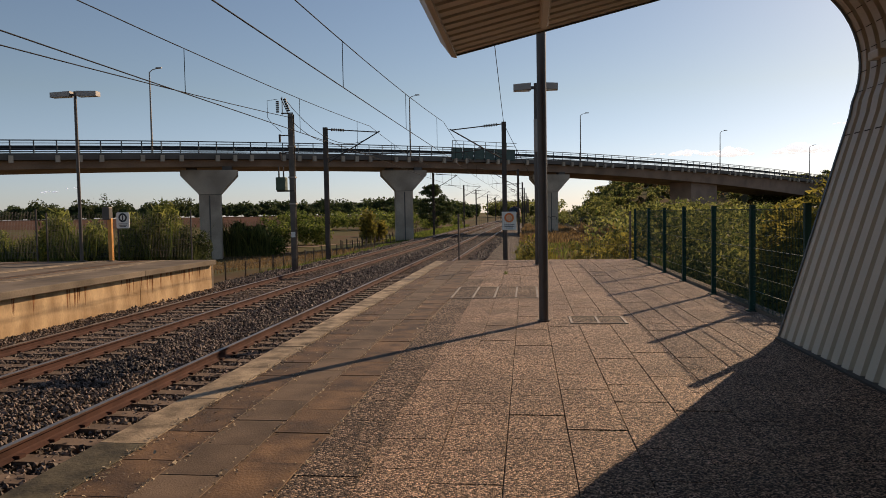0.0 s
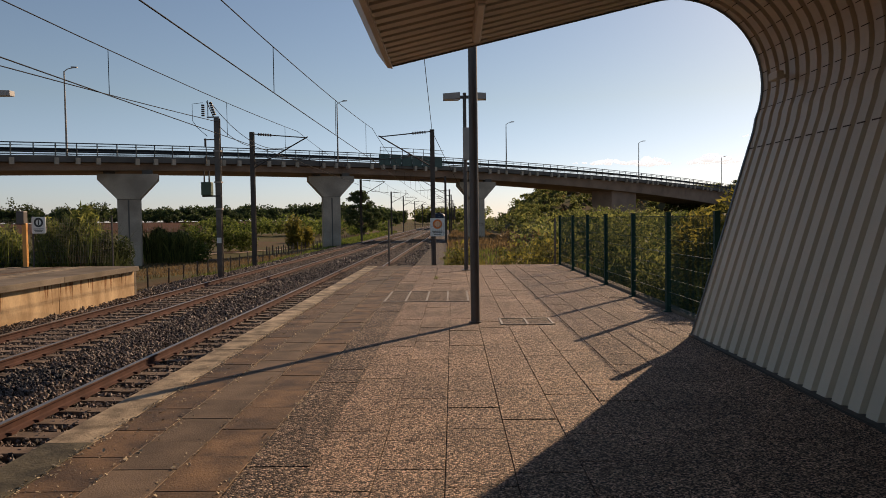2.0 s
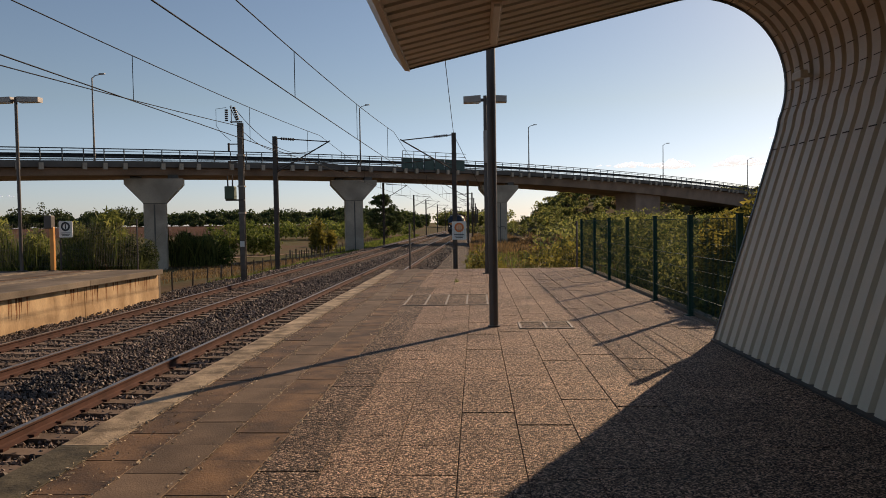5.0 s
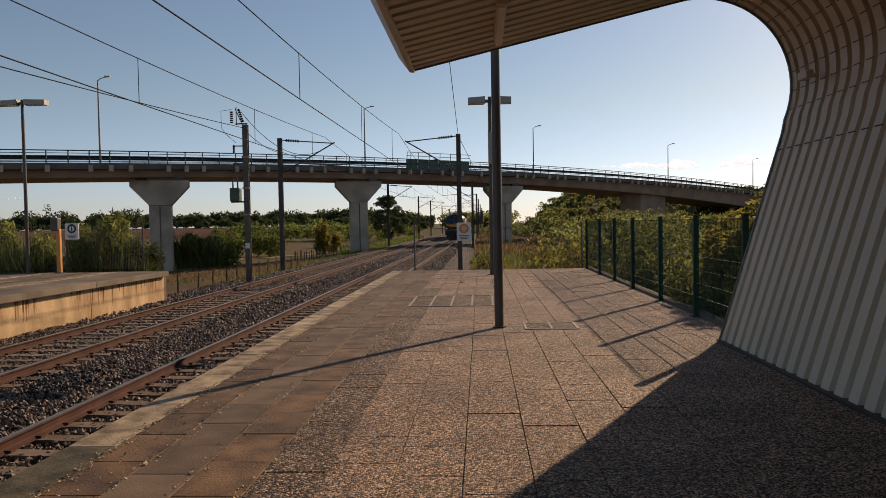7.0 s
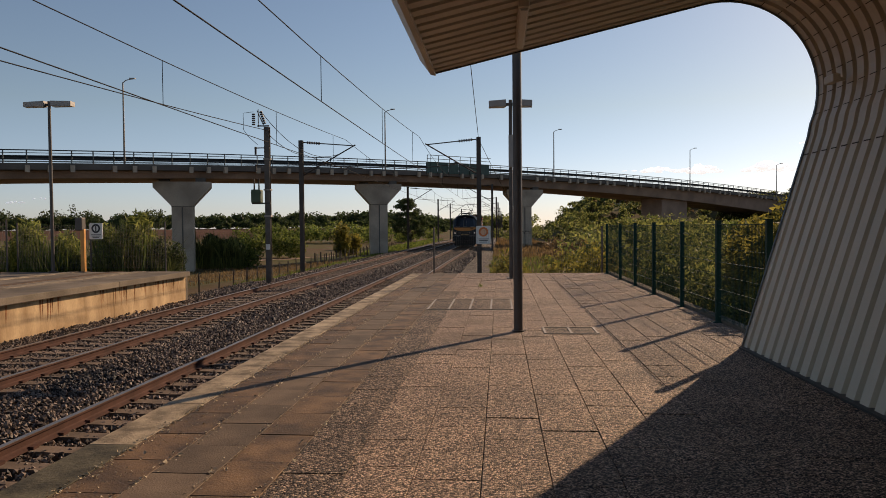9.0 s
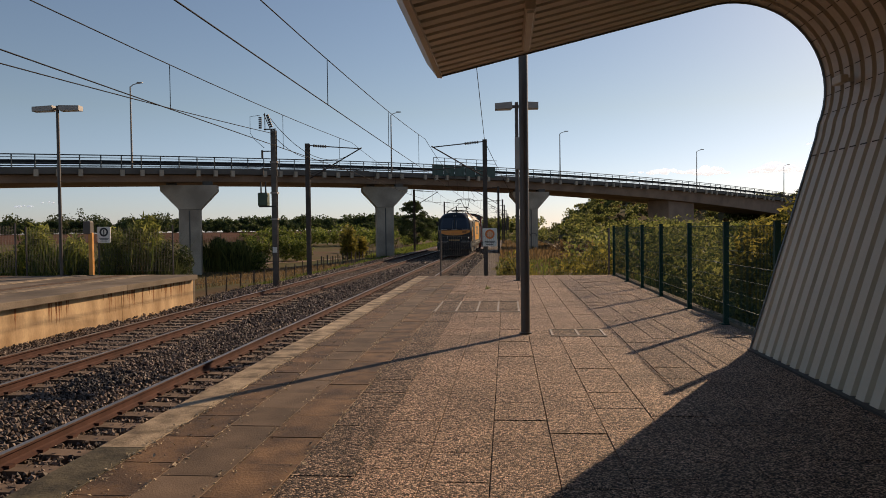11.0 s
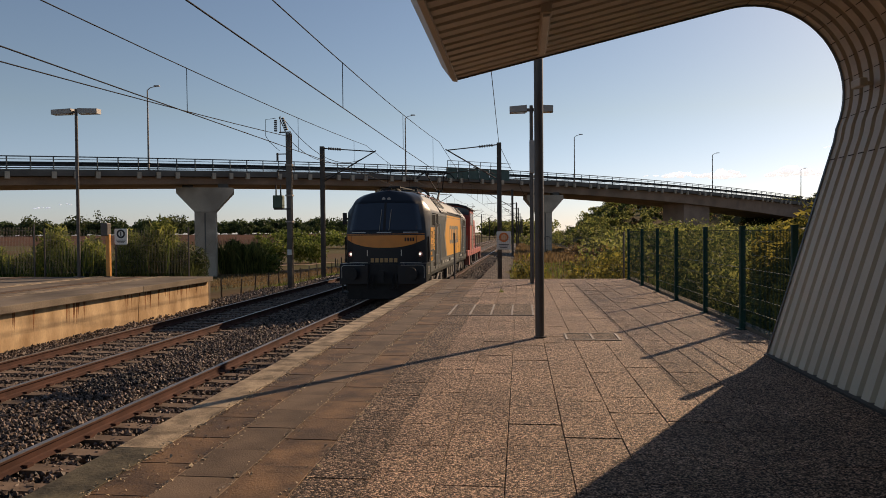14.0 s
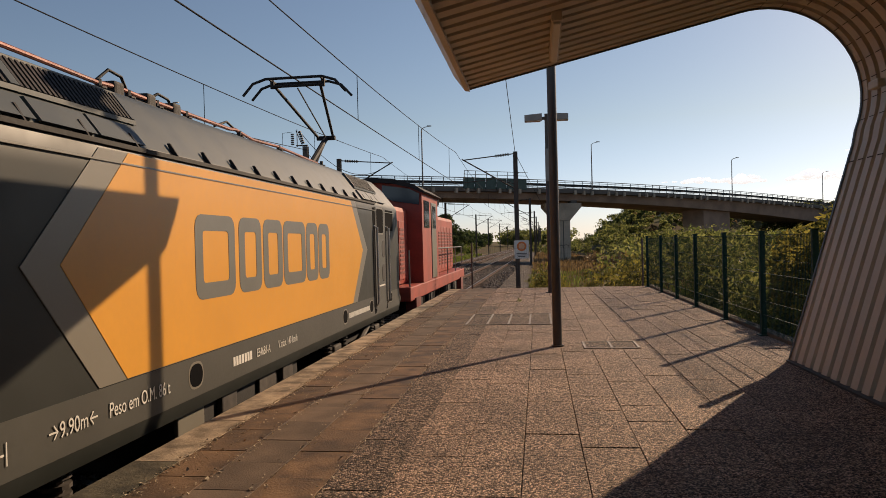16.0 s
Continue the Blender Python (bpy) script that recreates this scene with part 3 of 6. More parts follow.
def shelter_profile():
    """Foot, straight leaning wall, a long arc, straight falling canopy."""
    pts = [Vector((2.85 + 0.3 * z, z)) for z in np.linspace(0, 2.45, 13)]
    for a in range(-22, 108, 6):
        pts.append(Vector((2.64 + 1.05 * math.cos(radians(a)), 3.0 + 1.05 * math.sin(radians(a)))))
    start, end = pts[-1].copy(), Vector((-0.77, 3.3))
    for k in range(1, 13):
        pts.append(start.lerp(end, k / 12))
    return pts


def shelter():
    pr = shelter_profile()
    s = thing("shelter", pose(0, 0, 0), "white ribbed sheet-metal platform shelter curling over as a canopy", "shelter", kind="structure")
    nrm = []
    for i, p in enumerate(pr):
        d = (pr[min(i + 1, len(pr) - 1)] - pr[max(i - 1, 0)]).normalized()
        nrm.append(Vector((-d.y, d.x)))
    pitch = 0.23
    ys = []
    y = SHELTER_Y1
    while y > SHELTER_Y0:
        ys += [(y, 0.0), (y - 0.139, 0.0), (y - 0.149, -0.044), (y - 0.219, -0.044)]
        y -= pitch
    v = [(p.x + n.x * o, yy, p.y + n.y * o) for yy, o in ys for p, n in zip(pr, nrm)]
    w = len(pr)
    f = [(j * w + i, j * w + i + 1, (j + 1) * w + i + 1, (j + 1) * w + i) for j in range(len(ys) - 1) for i in range(w - 1)]
    raw("inner_sheet", v, f, "white_sheet", s, "white ribbed inner cladding")
    # outer skin and structure depth
    th = 0.16
    v = [(p.x - n.x * th, yy, p.y - n.y * th) for yy in (SHELTER_Y1, SHELTER_Y0) for p, n in zip(pr, nrm)]
    f = [(i, w + i, w + i + 1, i + 1) for i in range(w - 1)]
    raw("outer_sheet", v, f, "white_sheet", s)
    v = []
    for yy in (SHELTER_Y1 + 0.02, SHELTER_Y1 - 0.03):
        v += [(p.x + n.x * 0.012, yy, p.y + n.y * 0.012) for p, n in zip(pr, nrm)] + [(p.x - n.x * 0.17, yy, p.y - n.y * 0.17) for p, n in zip(pr, nrm)]
    f = [(i, i + 1, w + i + 1, w + i) for i in range(w - 1)] + [(i, 2 * w + i, 2 * w + i + 1, i + 1) for i in range(w - 1)] + [(w + i, w + i + 1, 3 * w + i + 1, 3 * w + i) for i in range(w - 1)]
    raw("end_trim", v, f, "trim", s, "dark edge trim along the sheet's end")
    e = pr[-1]
    bm = bmesh.new()
    prism(bm, [(e.x + 0.03, e.y - 0.03), (e.x - 0.03, e.y - 0.02), (e.x - 0.16, e.y + 0.16), (e.x - 0.2, e.y + 0.26), (e.x - 0.12, e.y + 0.28), (e.x + 0.02, e.y + 0.17)], "y", SHELTER_Y0, SHELTER_Y1)
    part("gutter", bm, "white_sheet", s, "pale eaves gutter")
    part("foot_rail", boxed(2.8, 2.9, SHELTER_Y0, SHELTER_Y1 - 0.04, 0.0, 0.02), "trim", s)
    # screw rows and lap seams across the ribs
    for i, half in ((11, 0.006), *((k, 0.004) for k in range(14, 34, 2))):
        p, n = pr[i], nrm[i]
        d = Vector((n.y, -n.x))
        bm = bmesh.new()
        y = SHELTER_Y1 - 0.03
        while y > -3.0:
            c = p + n * 0.003
            a, b = c - d * half * 1.2, c + d * half * 1.2
            q = [bm.verts.new((a.x, y - 0.137, a.y)), bm.verts.new((b.x, y - 0.137, b.y)), bm.verts.new((b.x, y, b.y)), bm.verts.new((a.x, y, a.y))]
            bm.faces.new(q)
            y -= pitch
        part("lap_seam", bm, "joint", s)
    # side that closes the shelter behind the camera
    bm = boxed(-0.6, 3.4, SHELTER_Y0 - 0.12, SHELTER_Y0, 0.0, 3.25)
    part("rear_wall", bm, "white_sheet", s)
    lampt = thing("ceiling_light", pose(0, 0, 0), "slim pale batten light under the canopy", "light", "canopy lights")
    for k in range(2):
        y1 = 8.15 - k * 4.0
        zc = 3.545
        part("housing", boxed(0.2, 0.3, y1 - 1.5, y1, zc - 0.1, zc, bevel=0.012), "white_sheet", lampt)
        part("diffuser", boxed(0.215, 0.285, y1 - 1.46, y1 - 0.04, zc - 0.125, zc - 0.1, bevel=0.01), "tube", lampt)
    br = thing("wall_lamp", pose(3.6, 8.0, 2.98), "small pale wall spotlight on the curved cladding", "lamp")
    part("bracket", boxed(-0.03, 0.07, -0.02, 0.02, -0.02, 0.02, bevel=0.005), "white_sheet", br)
    part("head", boxed(-0.1, -0.02, -0.11, 0.11, -0.045, 0.045, bevel=0.015), "white_sheet", br)


shelter()


# ---- posts, lamps and signs of the platforms ----
def tall_pole():
    p = thing("floodlight_pole", pose(0.26, 9.98, 0), "tall dark grey steel pole on the paving by the canopy", "pole")
    bm = bmesh.new()
    rod(bm, (0, 0, 0), (0, 0, 5.6), 0.062, 0.062, 20)
    part("pole", bm, "grey_post", p, smooth=False)
    bm = bmesh.new()
    rod(bm, (0, 0, 0), (0, 0, 0.02), 0.085, 0.085, 20)
    part("base_plate", bm, "grey_post", p)
    part("floodlight", boxed(-0.25, 0.25, -0.16, 0.16, 5.5, 5.75, bevel=0.02), "lamp_grey", p)


def double_lamp(x, y, z, w, label):
    p = thing("platform_lamp", pose(x, y, 0), label, "lamp post", "platform lamps")
    bm = bmesh.new()
    rod(bm, (0, 0, 0), (0, 0, z + 0.1), 0.06, 0.05, 14)
    part("pole", bm, "grey_post", p)
    part("base_plate", boxed(-0.13, 0.13, -0.13, 0.13, 0, 0.02), "grey_post", p)
    part("cross_arm", boxed(-0.2, 0.2, -0.03, 0.03, z - 0.06, z + 0.02), "grey_post", p)
    for s in (-1, 1):
        bm = bmesh.new()
        prism(bm, [(s * 0.12, z - 0.07), (s * w, z - 0.1), (s * w, z + 0.07), (s * 0.12, z + 0.1)], "y", -0.14, 0.14)
        h = part("lamp_head", bm, "lamp_grey", p)
        part("lens", boxed(min(s * 0.16, s * (w - 0.05)), max(s * 0.16, s * (w - 0.05)), -0.1, 0.1, z - 0.105, z - 0.085), "tube", h)
    return p


tall_pole()
lp = double_lamp(0.33, 20.3, 4.88, 0.6, "grey platform lamp post with two flat lamp heads")
part("control_box", boxed(-0.06, 0.12, -0.13, -0.05, 3.1, 4.0, bevel=0.015), "lamp_grey", lp, "long pale box on the lamp post")
double_lamp(-15.62, 24.1, 5.86, 0.86, "lamp post with two pale lamp heads on the far platform")


def rounded(bm, w, h, y, r=0.04):
    pts = []
    for cx, cz, a0 in ((w / 2 - r, h / 2 - r, 0), (-w / 2 + r, h / 2 - r, 90), (-w / 2 + r, -h / 2 + r, 180), (w / 2 - r, -h / 2 + r, 270)):
        pts += [(cx + r * math.cos(radians(a0 + a)), cz + r * math.sin(radians(a0 + a))) for a in (0, 45, 90)]
    return prism(bm, pts, "y", y - 0.012, y + 0.012)


def ring(bm, r0, r1, y, cz, seg=28):
    a = [bm.verts.new((r1 * math.cos(2 * math.pi * k / seg), y, cz + r1 * math.sin(2 * math.pi * k / seg))) for k in range(seg)]
    if r0 <= 0:
        bm.faces.new(a)
        return bm
    b = [bm.verts.new((r0 * math.cos(2 * math.pi * k / seg), y, cz + r0 * math.sin(2 * math.pi * k / seg))) for k in range(seg)]
    for k in range(seg):
        j = (k + 1) % seg
        bm.faces.new((a[k], a[j], b[j], b[k]))
    return bm


def warning_sign(x, y, z, w, h, dark, label, post):
    s = thing("warning_sign", pose(x, y, z), label, "sign", "warning signs")
    part("board", rounded(bmesh.new(), w, h, 0), "sign_white", s)
    part("ring", ring(bmesh.new(), w * 0.2, w * 0.33, -0.018, h * 0.17), "sign_black" if dark else "sign_orange", s)
    if dark:
        part("symbol", boxed(-w * 0.04, w * 0.04, -0.02, -0.014, h * 0.02, h * 0.32), "sign_black", s)
    else:
        part("symbol", ring(bmesh.new(), 0, w * 0.19, -0.017, h * 0.17), "dry_sign", s)
    bm = bmesh.new()
    for k in range(3):
        zz = -h * (0.22 + 0.085 * k)
        box(bm, -w * (0.36 - 0.05 * k), w * (0.36 - 0.06 * k), -0.018, -0.013, zz - h * 0.018, zz + h * 0.018)
    part("print_lines", bm, "sign_black", s)
    if post:
        bm = bmesh.new()
        rod(bm, (-w * 0.62, 0.05, -z - post), (-w * 0.62, 0.05, h * 0.6), 0.035)
        part("post", bm, "galva", s)
        part("bracket", boxed(-w * 0.64, -w * 0.3, 0.013, 0.04, -0.04, 0.04), "galva", s)
    else:
        part("bracket", boxed(-w * 0.2, w * 0.1, 0.013, 0.12, -0.06, 0.06), "galva", s)


M["dry_sign"] = material("pale_orange_sign_centre", (0.8, 0.45, 0.25), 0.5, var=0.05)
warning_sign(-0.87, 38.9, 1.02, 0.78, 0.98, False, "white warning sign with an orange ring fixed to a catenary mast", 0)
warning_sign(-14.06, 24.17, 1.42, 0.48, 0.56, True, "white warning sign with a black ring beside the far platform fence", 0.0)


def validator(x, y):
    p = thing("help_post", pose(x, y, 0), "orange post with a dark head on the far platform", "post")
    part("post", boxed(-0.07, 0.07, -0.06, 0.06, 0, 1.5, bevel=0.015), "bright_orange", p)
    part("head", boxed(-0.22, 0.04, -0.12, 0.12, 1.45, 1.9, bevel=0.03), "grey_post", p)
    part("base_plate", boxed(-0.12, 0.12, -0.12, 0.12, 0, 0.02), "grey_post", p)


validator(-14.5, 24.1)


# ---- fences ----
def wire_panel(bm, length, h, step_v, step_h, r):
    x = step_v / 2
    while x < length:
        box(bm, x - r, x + r, -r, r, 0.04, h)
        x += step_v
    z = 0.08
    while z <= h:
        box(bm, 0, length, -r * 1.4, r * 1.4, z - r, z + r)
        z += step_h
    return bm


def green_fence():
    fence = thing("green_fence", pose(3.24, 0, 0), "green welded-mesh fence with square posts along the platform", "fence")
    ys = [8.95, 10.97, 13.1, 15.45, 17.55, 19.7, 22.1]
    for y in ys:
        post = part("post", boxed(-0.035, 0.035, y - 0.035, y + 0.035, 0.0, 1.5, bevel=0.006), "green", fence)
        part("cap", boxed(-0.04, 0.04, y - 0.04, y + 0.04, 1.5, 1.515), "green", post)
        part("foot_plate", boxed(-0.08, 0.08, y - 0.08, y + 0.08, 0.0, 0.012), "green", post)
    for a, b in zip(ys, ys[1:]):
        bm = wire_panel(bmesh.new(), b - a - 0.07, 1.44, 0.05, 0.2, 0.0023)
        for z in (0.28, 0.88, 1.43):
            box(bm, 0, b - a - 0.07, -0.006, 0.006, z - 0.004, z + 0.004)
        o = part("mesh_panel", bm, "green", fence)
        o.matrix_basis = pose(0, a + 0.035, 0.02, 0, 0, 90)


green_fence()


def grey_fence(x0, x1, y, n, h, label, z0=0.0, r=0.0018):
    f = thing("wire_fence", pose(x0, y, z0), label, "fence", "wire fences")
    L = (x1 - x0) / n
    for k in range(n + 1):
        bm = bmesh.new()
        rod(bm, (k * L, 0, -0.1), (k * L, 0, h + 0.1), 0.03, seg=8)
        part("post", bm, "grey_post", f)
    for k in range(n):
        o = part("mesh_panel", wire_panel(bmesh.new(), L - 0.06, h, 0.06, 0.2, r), "fence_grey", f)
        o.location = (k * L + 0.03, 0, 0)


grey_fence(-2.08, 3.2, 22.85, 2, 1.4, "thin grey wire fence across the platform end", -0.05)
grey_fence(-26.5, -18.1, 25.2, 3, 1.8, "green-grey wire fence behind the far platform", 0.0, 0.0025)
grey_fence(-17.9, -12.2, 25.5, 2, 1.65, "thin grey wire fence behind the far platform", 0.0)


def stake_fence():
    f = thing("stake_fence", pose(0, 0, 0), "low wooden stake fence on the bank beside the tracks", "fence")
    pts = []
    for k in range(34):
        y = 27 + k * 2.0
        x = -13.2 - 0.015 * (y - 27) + random.uniform(-0.1, 0.1)
        z = float(ground_z(np.float64(x), np.float64(y)))
        bm = bmesh.new()
        rod(bm, (x, y, z - 0.1), (x + random.uniform(-0.05, 0.05), y, z + random.uniform(0.8, 1.0)), 0.045, 0.035, 6)
        part("stake", bm, "bark", f)
        pts.append((x, y, z + 0.65))
    part("wire", path_rod(bmesh.new(), pts, 0.006, 4), "wire", f)


stake_fence()


def track_posts():
    f = thing("stake_fence", pose(0, 0, 0), "row of short dark posts along the farm track", "fence")
    for k in range(24):
        y = 66 + k * 2.3
        x = -17.2 - 0.01 * (y - 66) + 0.02 * max(0, y - 95)
        z = float(ground_z(np.float64(x), np.float64(y)))
        bm = bmesh.new()
        rod(bm, (x, y, z - 0.1), (x, y, z + random.uniform(0.75, 0.95)), 0.07, 0.06, 6)
        part("stake", bm, "bark", f)


track_posts()


def hill_house(x, y, w, d, h, turn):
    z = float(ground_z(np.float64(x), np.float64(y))) - 0.4
    b = thing("house", pose(x, y, z, 0, 0, turn), "low pale rendered house with a tiled roof on the hill", "house", "hill houses")
    part("wall", boxed(-w / 2, w / 2, -d / 2, d / 2, 0, h), "render", b)
    part("roof", prism(bmesh.new(), [(-d / 2 - 0.35, h - 0.02), (d / 2 + 0.35, h - 0.02), (0, h + d * 0.2)], "x", -w / 2 - 0.3, w / 2 + 0.3), "roof_tile", b, "faded red tiled roof")
    for k in range(3):
        c = -w / 2 + w * (k + 0.5) / 3
        part("window", boxed(c - 0.45, c + 0.45, -d / 2 - 0.02, -d / 2 + 0.02, h * 0.35, h * 0.75), "glass", b)


hill_house(24.6, 166, 6.5, 5.0, 2.2, -8)
hill_house(31.0, 168, 3.6, 4.0, 2.4, 6)


# ---- overhead line ----
def mast(x, y, top, mat, label, z0=-1.4):
    m = thing("catenary_mast", pose(x, y, 0), label, "mast", "catenary masts")
    bm = bmesh.new()
    w = 0.12
    box(bm, -w, w, -0.1, -0.085, z0, top)
    box(bm, -w, w, 0.085, 0.1, z0, top)
    box(bm, -0.01, 0.01, -0.085, 0.085, z0, top)
    part("column", bm, mat, m)
    part("footing", boxed(-0.35, 0.35, -0.35, 0.35, z0 - 0.3, -1.18, bevel=0.02), "concrete", m)
    return m


def cantilever(m, side, reach, top):
    """A top tube with an insulator, a slanted strut below and the steady arm."""
    bm = bmesh.new()
    rod(bm, (0, 0, top - 0.1), (side * reach, 0, top - 0.35), 0.03)
    part("top_tube", bm, "mast", m)
    bm = bmesh.new()
    for k in range(6):
        a = 0.35 + 0.13 * k
        rod(bm, (side * a, 0, top - 0.1 - 0.25 * a / reach), (side * (a + 0.07), 0, top - 0.1 - 0.25 * (a + 0.07) / reach), 0.075, seg=10)
    part("insulator", bm, "insulator", m)
    bm = bmesh.new()
    rod(bm, (side * 0.05, 0, top - 2.0), (side * (reach + 0.1), 0, top - 0.3), 0.035)
    part("strut", bm, "mast", m)
    bm = bmesh.new()
    rod(bm, (side * reach * 0.45, 0, top - 1.45), (side * (reach + 0.5), 0, top - 1.62), 0.022)
    rod(bm, (side * 0.05, 0, top - 1.75), (side * reach * 0.5, 0, top - 1.3), 0.02)
    part("steady_arm", bm, "mast", m)


m2 = mast(-11.1, 39.9, 6.4, "mast", "dark steel catenary mast with a cantilever arm beside the far track")
cantilever(m2, 1, 3.0, 6.4)
m3 = mast(-1.1, 39.1, 6.3, "mast", "dark steel catenary mast with a cantilever arm beside the near track")
cantilever(m3, -1, 2.8, 6.3)
for ya, yb in ((85.5, 82), (124, 118), (151, 144), (190, 185), (230, 225), (270, 265), (310, 305), (350, 345)):
    for x, s, y in ((-11.25, 1, ya), (-1.15, -1, yb)):
        far = mast(x + float(bend(y)), y, 6.3, "mast", "dark steel catenary mast further along the line")
        cantilever(far, s, 2.8, 6.3)


def switch_mast():
    m = mast(-10.55, 32.3, 6.1, "mast_pale", "steel mast with a switch, insulators and a small green transformer")
    bm = bmesh.new()
    rod(bm, (-0.45, 0, 6.15), (0.1, 0, 6.15), 0.03)
    rod(bm, (-0.15, 0, 6.15), (-0.45, 0, 6.85), 0.02)
    rod(bm, (-0.4, 0, 6.1), (-0.4, 0, 6.9), 0.02)
    part("switch_frame", bm, "mast", m)
    for x0, z0, x1, z1 in ((-0.62, 6.2, -0.62, 6.75), (-0.1, 6.25, -0.3, 6.85)):
        bm = bmesh.new()
        for k in range(6):
            a = Vector((x0, 0, z0)).lerp(Vector((x1, 0, z1)), k / 6)
            b = Vector((x0, 0, z0)).lerp(Vector((x1, 0, z1)), (k + 0.55) / 6)
            rod(bm, a, b, 0.075, seg=10)
        part("insulator", bm, "insulator", m)
    part("jumper", path_rod(bmesh.new(), [(-0.62, 0, 6.8), (-1.1, 0, 6.75), (-1.1, 0, 6.0), (-0.9, 0, 5.7), (-0.45, 0, 5.3)], 0.012), "wire", m)
    for z in (4.9, 4.1):
        bm = bmesh.new()
        rod(bm, (-0.6, 0, z + 0.25), (0.1, 0, z + 0.25), 0.025)
        rod(bm, (-0.55, 0, z - 0.05), (-0.55, 0, z + 0.3), 0.05)
        part("bracket", bm, "mast", m)
    box_part = part("transformer", boxed(-0.74, -0.3, -0.2, 0.2, 2.65, 3.25, bevel=0.04), "box_green", m, "small green pole transformer")
    bm = bmesh.new()
    for x in (-0.64, -0.42):
        rod(bm, (x, 0, 3.25), (x, 0, 3.75), 0.04, 0.025)
    part("bushing", bm, "insulator", box_part)
    part("shelf", boxed(-0.72, 0.1, -0.12, 0.12, 2.59, 2.65), "mast", m)
    for z in (4.6, 3.2, 2.0):
        part("clamp", boxed(-0.16, 0.16, -0.13, 0.13, z, z + 0.07), "galva", m)
    part("notice", boxed(-0.1, 0.1, -0.125, -0.11, 0.5, 0.75), "sign_white", m)


switch_mast()


def sagging(a, b, sag, n=16):
    a, b = Vector(a), Vector(b)
    return [a.lerp(b, k / n) - Vector((0, 0, sag * 4 * (k / n) * (1 - k / n))) for k in range(n + 1)]


def overhead(top, sag, ends, label):
    """Messenger wire, contact wire and the droppers between them."""
    w = thing("overhead_line", pose(0, 0, 0), label, "overhead wire", "overhead lines")
    up, low = [], []
    for (y0, x0), (y1, x1) in zip(ends, ends[1:]):
        up += sagging((x0, y0, top), (x1, y1, top), sag)
        low += sagging((x0, y0, 4.72), (x1, y1, 4.72), 0.08)
    part("messenger_wire", path_rod(bmesh.new(), up, 0.013, 5), "wire", w)
    part("contact_wire", path_rod(bmesh.new(), low, 0.014, 5), "wire", w)
    ys = [p.y for p in up]
    for k in range(13):
        y = 8.7 + 9.3 * k
        x, zl, zu = (float(np.interp(y, ys, [p[i] for p in line])) for line, i in ((up, 0), (low, 2), (up, 2)))
        bm = bmesh.new()
        rod(bm, (x, y, zl), (x, y, zu), 0.01, seg=4)
        part("dropper", bm, "wire", w)


spans = [-22, 39.5, 84, 121, 148, 188, 228, 268, 308, 348]
overhead(6.45, 0.73, [(y, -4.5 + float(bend(y)) + (0.1 if k % 2 else -0.1)) for k, y in enumerate(spans)], "thin overhead contact line above the near track")
overhead(6.35, 0.62, [(y, FAR_X + float(bend(y)) + (0.15 if k % 2 else -0.15)) for k, y in enumerate(spans)], "thin overhead contact line above the far track")
fd = thing("feeder_wire", pose(0, 0, 0), "loose feeder wires running to the masts", "overhead wire")
for a, b, s in (((-10.9, 2, 4.75), (-10.6, 32.2, 5.95), 0.12), ((-10.8, 32.2, 6.8), (-8.7, 39.9, 5.7), 0.95), ((-10.6, 32.2, 5.9), (-11.1, 39.9, 5.6), 0.2), ((-1.1, 39.1, 6.2), (-1.05, 20, 9.0), 0.1), ((-1.1, 39.1, 6.2), (1.2, 60, 3.0), 0.1)):
    part("wire", path_rod(bmesh.new(), sagging(a, b, s, 10), 0.015, 5), "wire", fd)


# ---- road bridge on hammerhead piers ----
BU, BN = Vector((0.717, 0.697, 0)), Vector((-0.697, 0.717, 0))


def deck_top(x):
    return 7.7 - 0.0007 * (x - 6) ** 2


def deck_low(x):
    return 6.35 - 0.001 * (x + 4) ** 2


def on_bridge(x, w, z):
    """A place above the plan's line of the near parapet, w metres across the deck."""
    return Vector((x, 59.4 + (x + 26.5) * 0.972, z)) + BN * w


def bridge_sweep(bm, section, x0, x1, n):
    rows = []
    for k in range(n + 1):
        x = x0 + (x1 - x0) * k / n
        rows.append([bm.verts.new(on_bridge(x, w, z)) for w, z in section(x)])
    m = len(rows[0])
    for a, b in zip(rows, rows[1:]):
        for i in range(m):
            j = (i + 1) % m
            bm.faces.new((a[i], a[j], b[j], b[i]))
    bm.faces.new(rows[0])
    bm.faces.new(rows[-1][::-1])
    bmesh.ops.recalc_face_normals(bm, faces=bm.faces)
    return bm


